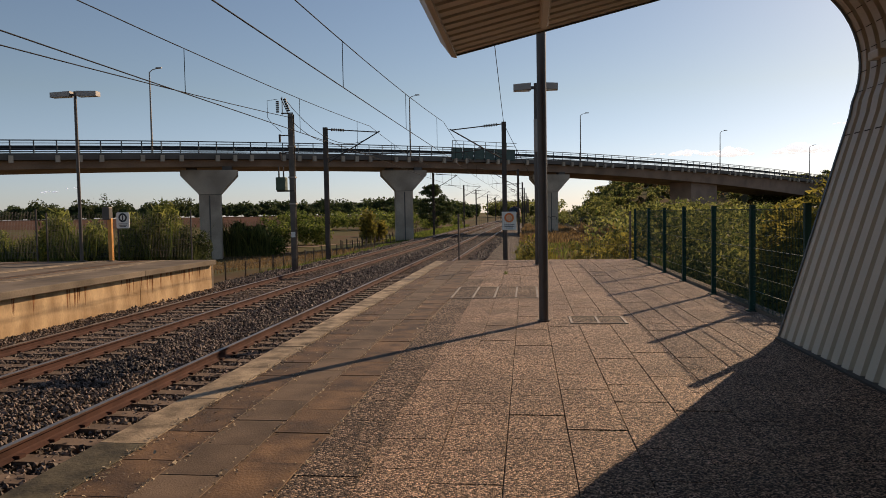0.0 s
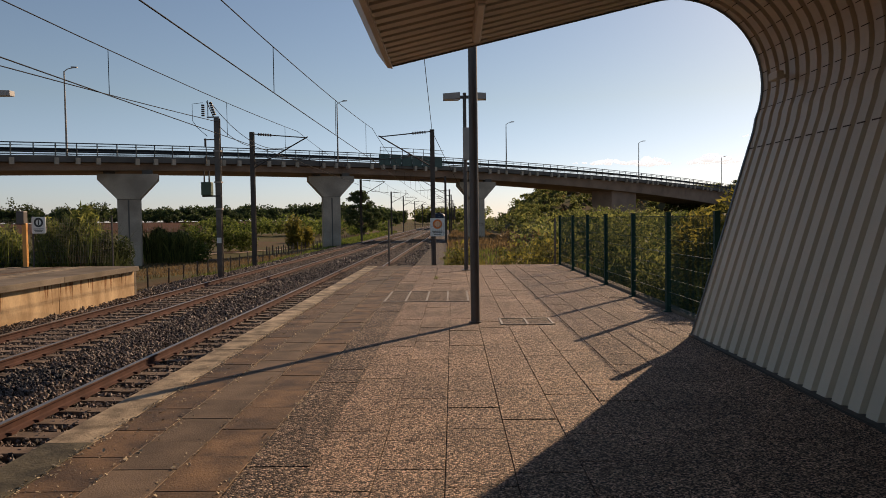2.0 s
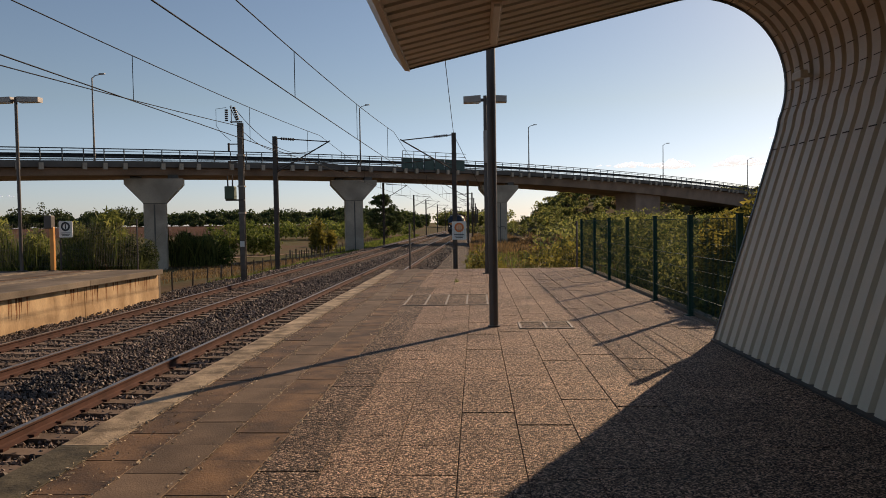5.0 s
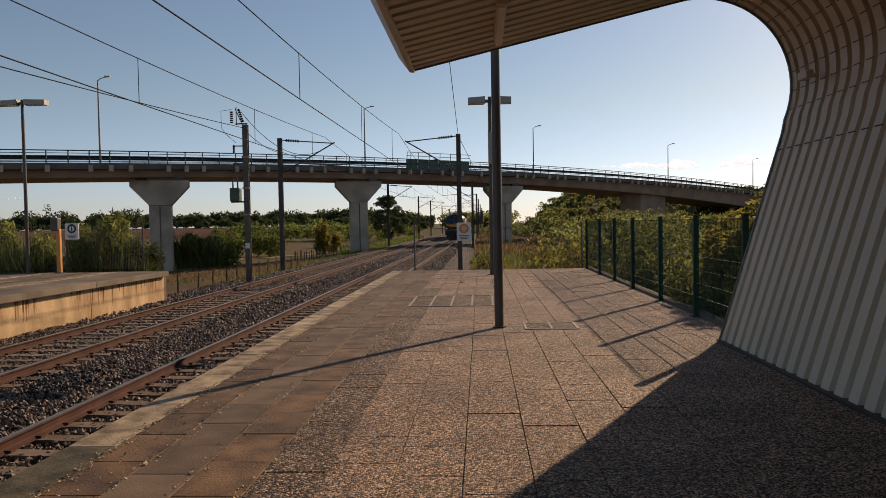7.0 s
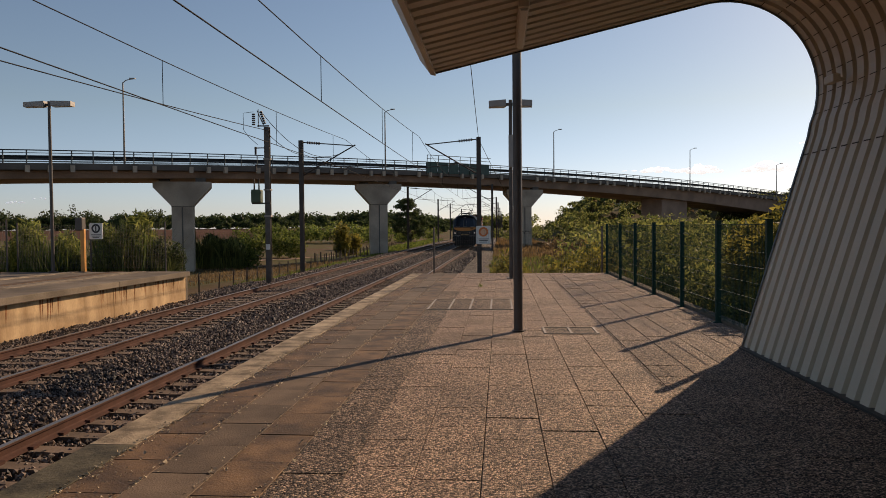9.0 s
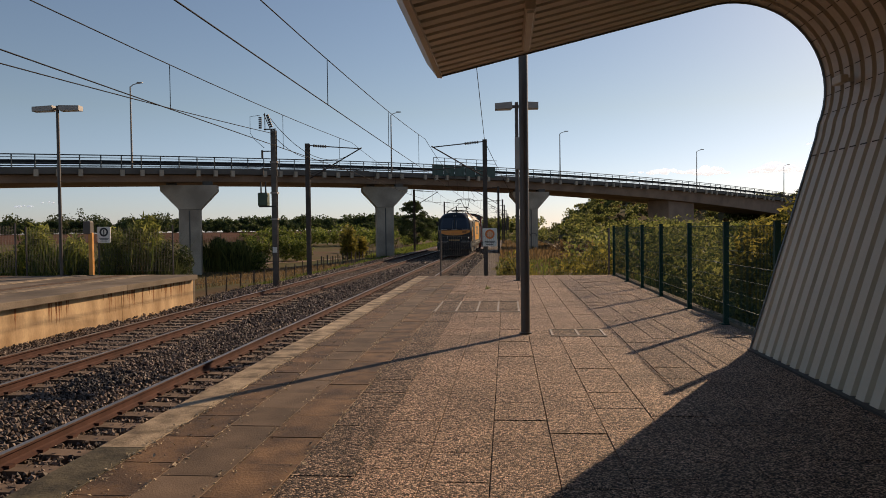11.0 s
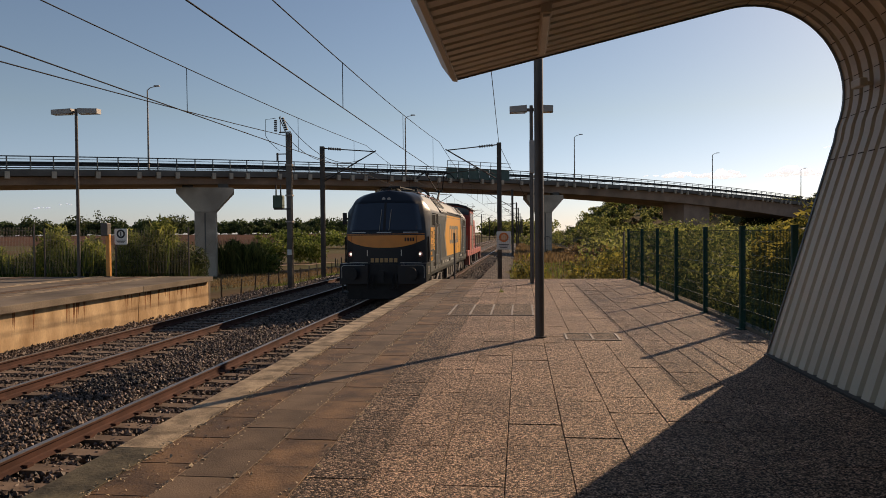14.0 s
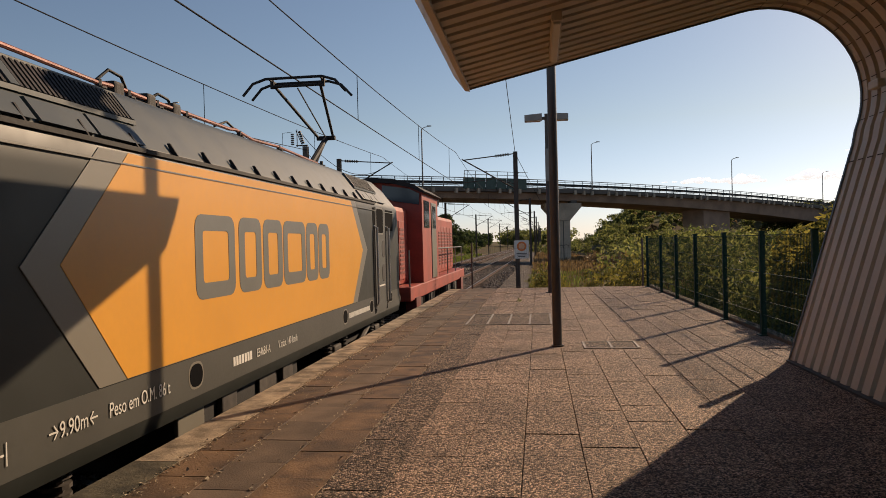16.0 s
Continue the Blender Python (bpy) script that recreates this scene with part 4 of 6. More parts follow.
def road_bridge():
    b = thing("road_bridge", pose(0, 0, 0), "long concrete road bridge with railings over the railway", "bridge", kind="structure")
    part("girder", bridge_sweep(bmesh.new(), lambda x: [(0.55, deck_top(x) - 0.55), (0.75, deck_low(x)), (8.25, deck_low(x)), (8.45, deck_top(x) - 0.55)], -80, 82, 60), "deck", b, "brown-stained concrete box girder")
    part("deck_slab", bridge_sweep(bmesh.new(), lambda x: [(0, deck_top(x)), (0, deck_top(x) - 0.5), (0.6, deck_top(x) - 0.549), (8.4, deck_top(x) - 0.549), (9, deck_top(x) - 0.5), (9, deck_top(x)), (8.7, deck_top(x)), (8.7, deck_top(x) - 0.25), (0.3, deck_top(x) - 0.25), (0.3, deck_top(x))], -80, 82, 60), "parapet", b, "dark weathered parapet edge")
    for dz, r in ((0.97, 0.05), (0.76, 0.03), (0.55, 0.03), (0.34, 0.03), (0.14, 0.03)):
        for w in (0.15, 8.85):
            pts = [on_bridge(x, w, deck_top(x) + dz) for x in np.linspace(-80, 82, 41)]
            part("rail_tube", path_rod(bmesh.new(), pts, r, 6), "bridge_rail", b)
    bm = bmesh.new()
    box(bm, -0.035, 0.035, -0.035, 0.035, 0, 0.97)
    first = part("railing_post", bm, "bridge_rail", b)
    first.location = on_bridge(-79, 0.15, deck_top(-79))
    bm = bmesh.new()
    box(bm, -0.16, 0.16, -0.16, 0.12, -0.5, 0.02)
    brk = part("edge_bracket", bm, "pier", b)
    brk.location = on_bridge(-79, -0.02, deck_top(-79) - 0.2)
    for w in (0.6, 8.4):
        part("guard_rail", bridge_sweep(bmesh.new(), lambda x: [(w, deck_top(x) + 0.3), (w + 0.04, deck_top(x) + 0.3), (w + 0.04, deck_top(x) + 0.62), (w, deck_top(x) + 0.62)], -80, 82, 40), "guard", b, "dull steel crash barrier along the roadway")
    for k in range(1, 145):
        x = -79 + k * 1.1
        o = new("railing_post", first.data)
        o.parent, o.location = b, on_bridge(x, 0.15, deck_top(x))
        if k % 4 != 3:
            o = new("edge_bracket", brk.data)
            o.parent, o.location, o.rotation_euler = b, on_bridge(x, -0.02, deck_top(x) - 0.2), (0, 0, radians(44))
    bm = bmesh.new()
    q = [on_bridge(x, w, 0) for x, w in ((25.3, 1.4), (30.2, 1.4), (30.2, 5.0), (25.3, 5.0))]
    prism(bm, [(p.x, p.y) for p in q], "z", 0.5, deck_low(25) + 0.15)
    part("abutment", bm, "deck", b, "pale brown concrete abutment block")
    for x in (-41.5, -26.3, -11.6, 4.0):
        c = on_bridge(x, 1.6, 0)
        top = deck_low(x) - 0.28
        base = float(ground_z(np.float64(c.x), np.float64(c.y))) - 0.4
        m = pose(c.x, c.y, 0, 0, 0, 18)
        bm = bmesh.new()
        prism(bm, [(-0.88, base), (0.88, base), (0.88, top - 2.1), (-0.88, top - 2.1)], "y", -0.7, 0.7)
        pier = part("pier", bm, "pier", b, "pale concrete pier")
        pier.matrix_basis = m
        bm = bmesh.new()
        prism(bm, [(-0.88, top - 2.1), (0.88, top - 2.1), (2.35, top - 0.5), (2.35, top), (-2.35, top), (-2.35, top - 0.5)], "y", -0.8, 0.8)
        part("cap", bm, "pier", pier)
        for s in (-1.5, 1.5):
            part("bearing", boxed(s - 0.4, s + 0.4, -0.5, 0.5, top, top + 0.34), "parapet", pier)
        part("joint_band", boxed(-0.9, 0.9, -0.715, 0.715, top - 2.14, top - 2.09), "parapet", pier)
        if x == 4.0:
            for cx, r in ((-0.38, 0.3), (0.3, 0.36)):
                arc = [(cx + r * math.cos(radians(a)), -0.705, base + 2.3 + 0.75 * r * math.sin(radians(a))) for a in range(-30, 215, 24)]
                part("paint_mark", path_rod(bmesh.new(), arc, 0.035, 4), "trim", pier, "dark sprayed paint mark")
        part("joint_band", boxed(-0.06, 0.06, -0.72, -0.69, base + 0.5, top - 2.2), "parapet", pier)


road_bridge()


def safety_screen():
    s = thing("safety_screen", pose(0, 0, 0), "dark green protective screen on the bridge above the tracks", "screen")
    for k in range(6):
        x0, x1 = -7.9 + k * 1.12, -7.9 + (k + 1) * 1.12 - 0.05
        bm = bmesh.new()
        q = [on_bridge(x0, -0.1, deck_top(x0) - 0.25), on_bridge(x1, -0.1, deck_top(x1) - 0.25), on_bridge(x1, -0.1, deck_top(x1) + 0.92), on_bridge(x0, -0.1, deck_top(x0) + 0.92)]
        v = [bm.verts.new(p) for p in q] + [bm.verts.new(p + BN * 0.05) for p in q]
        for f in ((0, 1, 2, 3), (7, 6, 5, 4), (0, 4, 5, 1), (1, 5, 6, 2), (2, 6, 7, 3), (3, 7, 4, 0)):
            bm.faces.new([v[i] for i in f])
        part("panel", bm, "panel_green", s)
        bm = bmesh.new()
        rod(bm, on_bridge(x0, -0.14, deck_top(x0) - 0.4), on_bridge(x0, -0.3, deck_top(x0) + 1.7), 0.035, seg=6)
        part("upright", bm, "bridge_rail", s)
    for dz, w in ((1.68, -0.3), (1.3, -0.22), (0.95, -0.16)):
        bm = bmesh.new()
        rod(bm, on_bridge(-7.9, w, deck_top(-7.9) + dz), on_bridge(-1.2, w, deck_top(-1.2) + dz), 0.03, seg=6)
        part("rail_tube", bm, "bridge_rail", s)


safety_screen()


def street_lamp(h):
    p = thing("street_lamp", pose(0, 0, 0), "slim grey street lamp on the bridge", "street lamp", "bridge street lamps")
    bm = bmesh.new()
    rod(bm, (0, 0, 0), (0, 0, h), 0.085, 0.05, 10)
    part("pole", bm, "galva", p)
    bm = bmesh.new()
    path_rod(bm, [(0, 0, h - 0.05), (0.25, 0, h + 0.15), (0.7, 0, h + 0.25)], 0.035, 8)
    part("arm", bm, "galva", p)
    bm = bmesh.new()
    prism(bm, [(0.6, h + 0.22), (1.05, h + 0.25), (1.05, h + 0.32), (0.6, h + 0.34)], "y", -0.1, 0.1)
    part("lantern", bm, "lamp_grey", p)
    return p


for x, h in ((-29.95, 6.85), (-11.45, 6.2), (7.25, 6.0), (29.75, 6.0), (-49, 6.2), (50, 6.0)):
    street_lamp(h).matrix_basis = Matrix.Translation(on_bridge(x, 0.5, deck_top(x) - 0.25))


# ---- trains; y runs backwards from the nose, z up from the rail heads ----
LENGTH, HW = 18.0, 1.43


def half_width(z):
    for (z0, w0), (z1, w1) in zip(SHAPE, SHAPE[1:]):
        if z <= z1:
            return w0 + (w1 - w0) * (z - z0) / (z1 - z0)
    return SHAPE[-1][1]


SHAPE = [(0.86, HW - 0.03), (0.98, HW), (3.04, HW), (3.12, 1.39), (3.34, 1.23), (3.5, 1.11), (3.63, 1.0), (3.72, 0.74), (3.77, 0.36)]
FRACS = [-1, -0.97, -0.93, -0.88, -0.83, -0.78, -0.7, -0.6, -0.45, -0.3, -0.15, 0, 0.15, 0.3, 0.45, 0.6, 0.7, 0.78, 0.83, 0.88, 0.93, 0.97, 1]


def nose_y(frac, z):
    lean = 0.0 if z < 2.3 else 0.33 * (z - 2.3)
    if z > 3.34:
        lean += (z - 3.34) * 0.9
    return 0.22 + lean + 0.1 * max(0, 1.3 - z) + 0.16 * frac * frac + 0.22 * max(0, abs(frac) - 0.78) / 0.22


NOSE = [(0.86, 1.34), (2.3, 1.36), (2.6, 1.33), (2.9, 1.28), (3.2, 1.21), (3.4, 1.16), (3.5, 1.09), (3.58, 0.98), (3.65, 0.82), (3.71, 0.6), (3.75, 0.34), (3.77, 0.1)]


def nose_w(z):
    for (z0, w0), (z1, w1) in zip(NOSE, NOSE[1:]):
        if z <= z1:
            return w0 + (w1 - w0) * (z - z0) / (z1 - z0)
    return NOSE[-1][1]


def front_patch(name, parent, mat, f0, f1, lo, hi, lift, n=14, rows=4, label=""):
    """A panel that lies on the nose between two heights that may change across it."""
    v, f = [], []
    for i in range(n + 1):
        fr = f0 + (f1 - f0) * i / n
        for j in range(rows + 1):
            z = lo(fr) + (hi(fr) - lo(fr)) * j / rows
            v.append((fr * nose_w(z), nose_y(fr, z) - lift, z))
    for i in range(n):
        for j in range(rows):
            a = i * (rows + 1) + j
            f.append((a, a + rows + 1, a + rows + 2, a + 1))
    return raw(name, v, f, mat, parent, label, smooth=True)


def side_panel(name, parent, mat, pts, lift, label=""):
    bm = bmesh.new()
    prism(bm, pts, "x", HW - 0.002, HW + lift)
    return part(name, bm, mat, parent, label)


def oblong(y0, y1, z0, z1, r):
    pts = []
    for cy, cz, a0 in ((y1 - r, z1 - r, 0), (y0 + r, z1 - r, 90), (y0 + r, z0 + r, 180), (y1 - r, z0 + r, 270)):
        pts += [(cy + r * math.cos(radians(a0 + a)), cz + r * math.sin(radians(a0 + a))) for a in (0, 30, 60, 90)]
    return pts


def side_frame(name, parent, mat, y0, y1, z0, z1, w, lift):
    """A rounded hollow plate on the side."""
    out, inn = oblong(y0, y1, z0, z1, 0.12), oblong(y0 + w, y1 - w, z0 + w, z1 - w, 0.04)
    n = len(out)
    v = [(HW + d, y, z) for d in (-0.002, lift) for ring_pts in (out, inn) for y, z in ring_pts]
    f = []
    for i in range(n):
        j = (i + 1) % n
        f += [(2 * n + i, 2 * n + j, 3 * n + j, 3 * n + i), (i, j, 2 * n + j, 2 * n + i), (3 * n + i, 3 * n + j, n + j, n + i)]
    return raw(name, v, f, mat, parent)


def words(name, parent, text, size, m, mat, width=None):
    c = bpy.data.curves.new(name, "FONT")
    c.body, c.size, c.extrude = text, size, 0.001
    c.materials.append(M[mat])
    ob = new(name, c)
    ob.parent = parent
    ob.matrix_basis = m @ Matrix.Diagonal((width or 1, 1, 1, 1))
    return ob


def on_side(y, z):
    """Turn for writing on the side towards the near platform; it reads from the nose backwards."""
    return Matrix.Translation((HW + 0.011, y, z)) @ Matrix(((0, 0, 1, 0), (1, 0, 0, 0), (0, 1, 0, 0), (0, 0, 0, 1)))


def wheelset(name, parent, y, r):
    w = new(name)
    w.parent = parent
    w.location = (0, y, r)
    for s in (-1, 1):
        bm = bmesh.new()
        rod(bm, (s * 0.8, 0, 0), (s * 0.93, 0, 0), r, seg=28)
        rod(bm, (s * 0.77, 0, 0), (s * 0.8, 0, 0), r + 0.03, seg=28)
        part("wheel", bm, "black", w)
    bm = bmesh.new()
    rod(bm, (-0.8, 0, 0), (0.8, 0, 0), 0.09, seg=10)
    part("axle", bm, "black", w)
    return w


WHEELS = []


def cab_side(e, y0, t):
    """Door with its two handrails, cab window and step recesses; t is -1 at the far cab."""
    at = (lambda d: y0 + d) if t > 0 else (lambda d: y0 + 1.03 - d)
    span = lambda a, b: sorted((at(a), at(b)))
    a, b = span(0.07, 0.96)
    door = side_panel("cab_door", e, "loco_door", [(a, 1.05), (b, 1.05), (b, 3.02), (a, 3.02)], 0.016, "narrow cab door with a tall window")
    a, b = span(0.3, 0.86)
    part("window_frame", prism(bmesh.new(), oblong(a - 0.03, b + 0.03, 2.5, 3.02, 0.08), "x", HW + 0.016, HW + 0.022), "loco_pale", door)
    part("door_window", prism(bmesh.new(), oblong(a, b, 2.53, 2.99, 0.07), "x", HW + 0.022, HW + 0.026), "opening_shade", door)
    # recesses are flat plates; their dark inside is put into the colour
    for z in (2.22, 1.75):
        a, b = span(0.16, 0.42)
        part("door_recess", prism(bmesh.new(), oblong(a, b, z - 0.17, z + 0.17, 0.12), "x", HW + 0.016, HW + 0.021), "black", door)
    for d in (0.0, 1.03):
        a, b = span(d - 0.06, d + 0.06)
        side_panel("rail_channel", e, "opening_shade", [(a, 1.02), (b, 1.02), (b, 3.0), (a, 3.0)], 0.006)
        yy = at(d)
        part("handrail", path_rod(bmesh.new(), [(HW, yy, 2.66), (HW + 0.07, yy, 2.62), (HW + 0.07, yy, 1.22), (HW, yy, 1.12)], 0.02, 8), "handrail", door, "bright vertical handrail")
    a, b = span(-0.72, 0.02)
    side_panel("side_window", e, "opening_shade", oblong(a, b, 2.58, 3.0, 0.05), 0.008, "dark cab side window")
    for p, q, z0, z1 in ((-0.5, -0.2, 1.14, 1.3), (0.25, 0.72, 1.1, 1.24)):
        a, b = span(p, q)
        side_panel("recess_rim", e, "loco_pale", oblong(a - 0.02, b + 0.02, z0 - 0.02, z1 + 0.02, 0.04), 0.005)
        side_panel("step_recess", e, "opening_shade", oblong(a, b, z0, z1, 0.03), 0.008)
    a, b = span(0.2, 0.8)
    side_panel("door_print", door, "white_print", [(a, 1.5), (b, 1.5), (b, 1.53), (a, 1.53)], 0.02)


def pantograph(e, y, up):
    p = new("pantograph")
    p.parent = e
    low = 0.0
    part("base", boxed(-0.6, 0.6, y - 0.7, y + 0.7, 3.66 + low, 3.72 + low), "black", p)
    knee = Vector((0, y + (1.05 if up else -1.35), 3.78 + (0.85 if up else 0.17)))
    head = Vector((0, y + (-0.75 if up else 0.5), 5.48 if up else 4.03))
    foot = Vector((0, y + (-0.35 if up else 0.35), 3.78 + low))
    bm = bmesh.new()
    rod(bm, foot, knee, 0.055, seg=8)
    rod(bm, foot + Vector((0, 0.35 if up else -0.35, 0)), knee + Vector((0, -0.12 if up else 0.12, -0.12 if up else -0.02)), 0.025, seg=6)
    part("lower_arm", bm, "black", p)
    bm = bmesh.new()
    for s in (-1, 1):
        rod(bm, knee + Vector((s * 0.16, 0, 0)), head + Vector((s * 0.45, 0, -0.1)), 0.03, seg=6)
    rod(bm, knee + Vector((-0.2, 0, 0)), knee + Vector((0.2, 0, 0)), 0.05, seg=8)
    rod(bm, knee, head + Vector((0, 0, -0.15)), 0.014, seg=5)
    rod(bm, head + Vector((-0.5, 0, -0.1)), head + Vector((0.5, 0, -0.1)), 0.03, seg=6)
    part("upper_arm", bm, "black", p)
    for o in (-0.22, 0.22):
        bm = bmesh.new()
        path_rod(bm, [head + Vector((x, o, z)) for x, z in ((-1.0, -0.3), (-0.8, -0.08), (-0.55, 0), (0.55, 0), (0.8, -0.08), (1.0, -0.3))], 0.026, 6)
        part("collector_strip", bm, "black", p)
    bm = bmesh.new()
    for s in (-0.5, 0.5):
        rod(bm, head + Vector((s, -0.22, 0)), head + Vector((s, 0.22, 0)), 0.022, seg=6)
        rod(bm, head + Vector((s, 0, -0.14)), head + Vector((s, 0, 0.02)), 0.04, seg=6)
    part("head_frame", bm, "black", p)


def electric_locomotive():
    e = thing("electric_locomotive", pose(NEAR_X, 120, RAIL_Z), "dark grey electric locomotive with orange side panel and lit headlamps", "locomotive")
    levels = [0.86, 0.98, 1.14, 1.3, 1.6, 1.95, 2.3, 2.48, 2.65, 2.85, 3.04, 3.12, 3.23, 3.34, 3.42, 3.5, 3.57, 3.63, 3.68, 3.72, 3.75, 3.77]
    rings = []
    for z in levels:
        w, nw = half_width(z), nose_w(z)
        front = [(f * nw, nose_y(f, z)) for f in FRACS]
        y1 = max(1.0, nose_y(1, z) + 0.3)
        back = [(-f * nw, LENGTH - nose_y(f, z)) for f in FRACS]
        rings.append(front + [(w, y1), (w, 5.0), (w, 11.0), (w, LENGTH - y1)] + back + [(-w, LENGTH - y1), (-w, 11.0), (-w, 5.0), (-w, y1)])
    k = len(rings[0])
    v = [(x, y, z) for z, r in zip(levels, rings) for x, y in r]
    lower, upper, ends = [], [], []
    nf = len(FRACS)
    tips = set(range(nf)) | set(range(nf + 3, 2 * nf + 4)) | {k - 1}
    for j in range(len(levels) - 1):
        for i in range(k):
            n = (i + 1) % k
            (ends if i in tips else upper if levels[j] >= 3.1 else lower).append((j * k + i, j * k + n, (j + 1) * k + n, (j + 1) * k + i))
    upper.append(tuple((len(levels) - 1) * k + i for i in range(k)))
    lower.append(tuple(range(k))[::-1])

    def used(faces):
        """Only the corners that these faces need."""
        ids = sorted({i for q in faces for i in q})
        at = {i: n for n, i in enumerate(ids)}
        return [v[i] for i in ids], [tuple(at[i] for i in q) for q in faces]

    shell = raw("body", *used(lower), "loco_grey", e, "dark grey painted body shell", smooth=True)
    shell.data.set_sharp_from_angle(angle=radians(38))
    for far in (False, True):
        half = [q for q in ends if (sum(v[i][1] for i in q) / len(q) > LENGTH / 2) == far]
        shell = raw("cab_end", *used(half), "loco_front", e, "black-blue painted cab end", smooth=True)
        shell.data.set_sharp_from_angle(angle=radians(38))
    shell = raw("roof", *used(upper), "loco_roof", e, "lighter grey sloped roof", smooth=True)
    shell.data.set_sharp_from_angle(angle=radians(38))
    # nose
    front_patch("front_mask", e, "loco_front", -0.955, 0.955, lambda f: 0.9, lambda f: 3.74 - 0.16 * f * f, 0.02, 34, 44, "black-blue front")
    for a, b in ((-0.9, -0.03), (0.03, 0.9)):
        front_patch("windscreen", e, "glass", a, b, lambda f: 2.42 - 0.02 * f * f, lambda f: 3.32 - 0.05 * f * f, 0.032, 16, 14, "large dark windscreen pane")
    front_patch("screen_frame", e, "black", -0.03, 0.03, lambda f: 2.42, lambda f: 3.32, 0.036, 1, 14)
    front_patch("orange_band", e, "band_orange", -0.96, 0.96, lambda f: 1.83 + 0.3 * abs(f) ** 2.6, lambda f: 2.24, 0.034, 34, 6, "curved orange band under the windscreen")
    front_patch("band_line", e, "band_orange", -0.96, 0.96, lambda f: 2.275, lambda f: 2.288, 0.034, 34, 1)
    for a, b in ((-0.82, -0.46), (-0.18, 0.18), (0.46, 0.82)):
        front_patch("grab_rail", e, "handrail", a, b, lambda f: 2.325, lambda f: 2.35, 0.05, 8, 1)
    for i in range(6):
        a = -0.34 + i * 0.115
        front_patch("name_bar", e, "name_gold", a, a + 0.085, lambda f: 1.35, lambda f: 1.49, 0.03, 2, 1)
    for i in range(4):
        a = 0.5 + i * 0.062
        front_patch("number_bar", e, "loco_front", a, a + 0.042, lambda f: 2.04, lambda f: 2.16, 0.042, 1, 1)
    front_patch("hatch_line", e, "loco_front", -0.83, -0.822, lambda f: 1.99, lambda f: 2.22, 0.042, 1, 1)
    front_patch("hatch_line", e, "loco_front", 0.78, 0.788, lambda f: 1.99, lambda f: 2.22, 0.042, 1, 1)
    for a in (-0.42, 0.42):
        front_patch("handle", e, "handrail", a - 0.01, a + 0.01, lambda f: 1.56, lambda f: 1.76, 0.05, 1, 1)
    for a, b in ((-0.9, -0.4), (0.4, 0.9)):
        front_patch("step_line", e, "handrail", a, b, lambda f: 1.335, lambda f: 1.35, 0.1, 4, 1)
    for s in (-1, 1):
        x = s * 1.16
        fr = x / nose_w(1.62)
        y = nose_y(fr, 1.62) - 0.02
        bm = bmesh.new()
        q = [(x + 0.115 * math.cos(k * math.pi / 10), 1.62 + 0.115 * math.sin(k * math.pi / 10)) for k in range(21)]
        path_rod(bm, [(u, y - 0.035, w) for u, w in q], 0.022, 6)
        h = part("headlamp", bm, "loco_front", e)
        bm = bmesh.new()
        rod(bm, (x, y - 0.03, 1.62), (x, y - 0.022, 1.62), 0.045, seg=16)
        part("lamp_lens", bm, "headlamp", h, "lit round headlamp")
        bm = bmesh.new()
        rod(bm, (x, y - 0.02, 1.62), (x, y - 0.012, 1.62), 0.1, seg=20)
        part("lamp_ring", bm, "lamp_red", h, "pale red lens ring")
        bm = bmesh.new()
        yt = nose_y(0.07, 3.45)
        rod(bm, (s * 0.09, yt - 0.05, 3.45), (s * 0.09, yt + 0.1, 3.45), 0.06, seg=14)
        part("top_lamp", bm, "lamp_grey", e)
        bm = bmesh.new()
        rod(bm, (s * 0.98, -0.42, 1.0), (s * 0.98, -0.38, 1.0), 0.2, seg=22)
        rod(bm, (s * 0.98, -0.38, 1.0), (s * 0.98, 0.1, 1.0), 0.11, seg=14)
        part("buffer", bm, "near_black", e)
        bm = bmesh.new()
        prism(bm, [(-0.1, 0.66), (0.97, 0.82), (0.97, 1.32), (-0.06, 1.32), (-0.1, 1.28)], "x", s * 0.5, s * HW)
        # front paint instead of body grey: the front's shade is in the colour
        crash = part("step_block", bm, "loco_front", e, "crash block coloured near black for its shaded front, with a step recess")
        bm = bmesh.new()
        # flat black plate whose colour stands for the shade inside the step
        prism(bm, oblong(0.3, 0.75, 0.98, 1.17, 0.03), "x", s * (HW - 0.005), s * (HW + 0.008))
        part("step_recess", bm, "black", crash)
        bm = bmesh.new()
        prism(bm, oblong(0.27, 0.78, 0.95, 1.2, 0.04), "x", s * (HW - 0.005), s * (HW + 0.004))
        part("recess_rim", bm, "loco_pale", crash)
        part("edge_trim", path_rod(bmesh.new(), [(s * 0.6, -0.105, 1.27), (s * 1.3, -0.105, 1.27), (s * 1.36, -0.105, 1.22), (s * 1.36, -0.105, 0.85)], 0.009, 5), "handrail", crash)
        bm = bmesh.new()
        for yy in (0.1, 0.62):
            box(bm, s * (HW - 0.04) - 0.02, s * (HW - 0.04) + 0.02, yy, yy + 0.05, 0.38, 0.72)
        box(bm, s * 1.3 - 0.11, s * 1.3 + 0.11, 0.06, 0.7, 0.36, 0.39)
        part("foot_step", bm, "loco_grey", e)
        bm = bmesh.new()
        path_rod(bm, [(s * 0.16, nose_y(0.1, 2.4) - 0.05, 2.4), (s * 0.16 + 0.05, nose_y(0.1, 3.1) - 0.05, 3.1)], 0.012, 5)
        part("wiper", bm, "loco_pale", e)
        bm = bmesh.new()
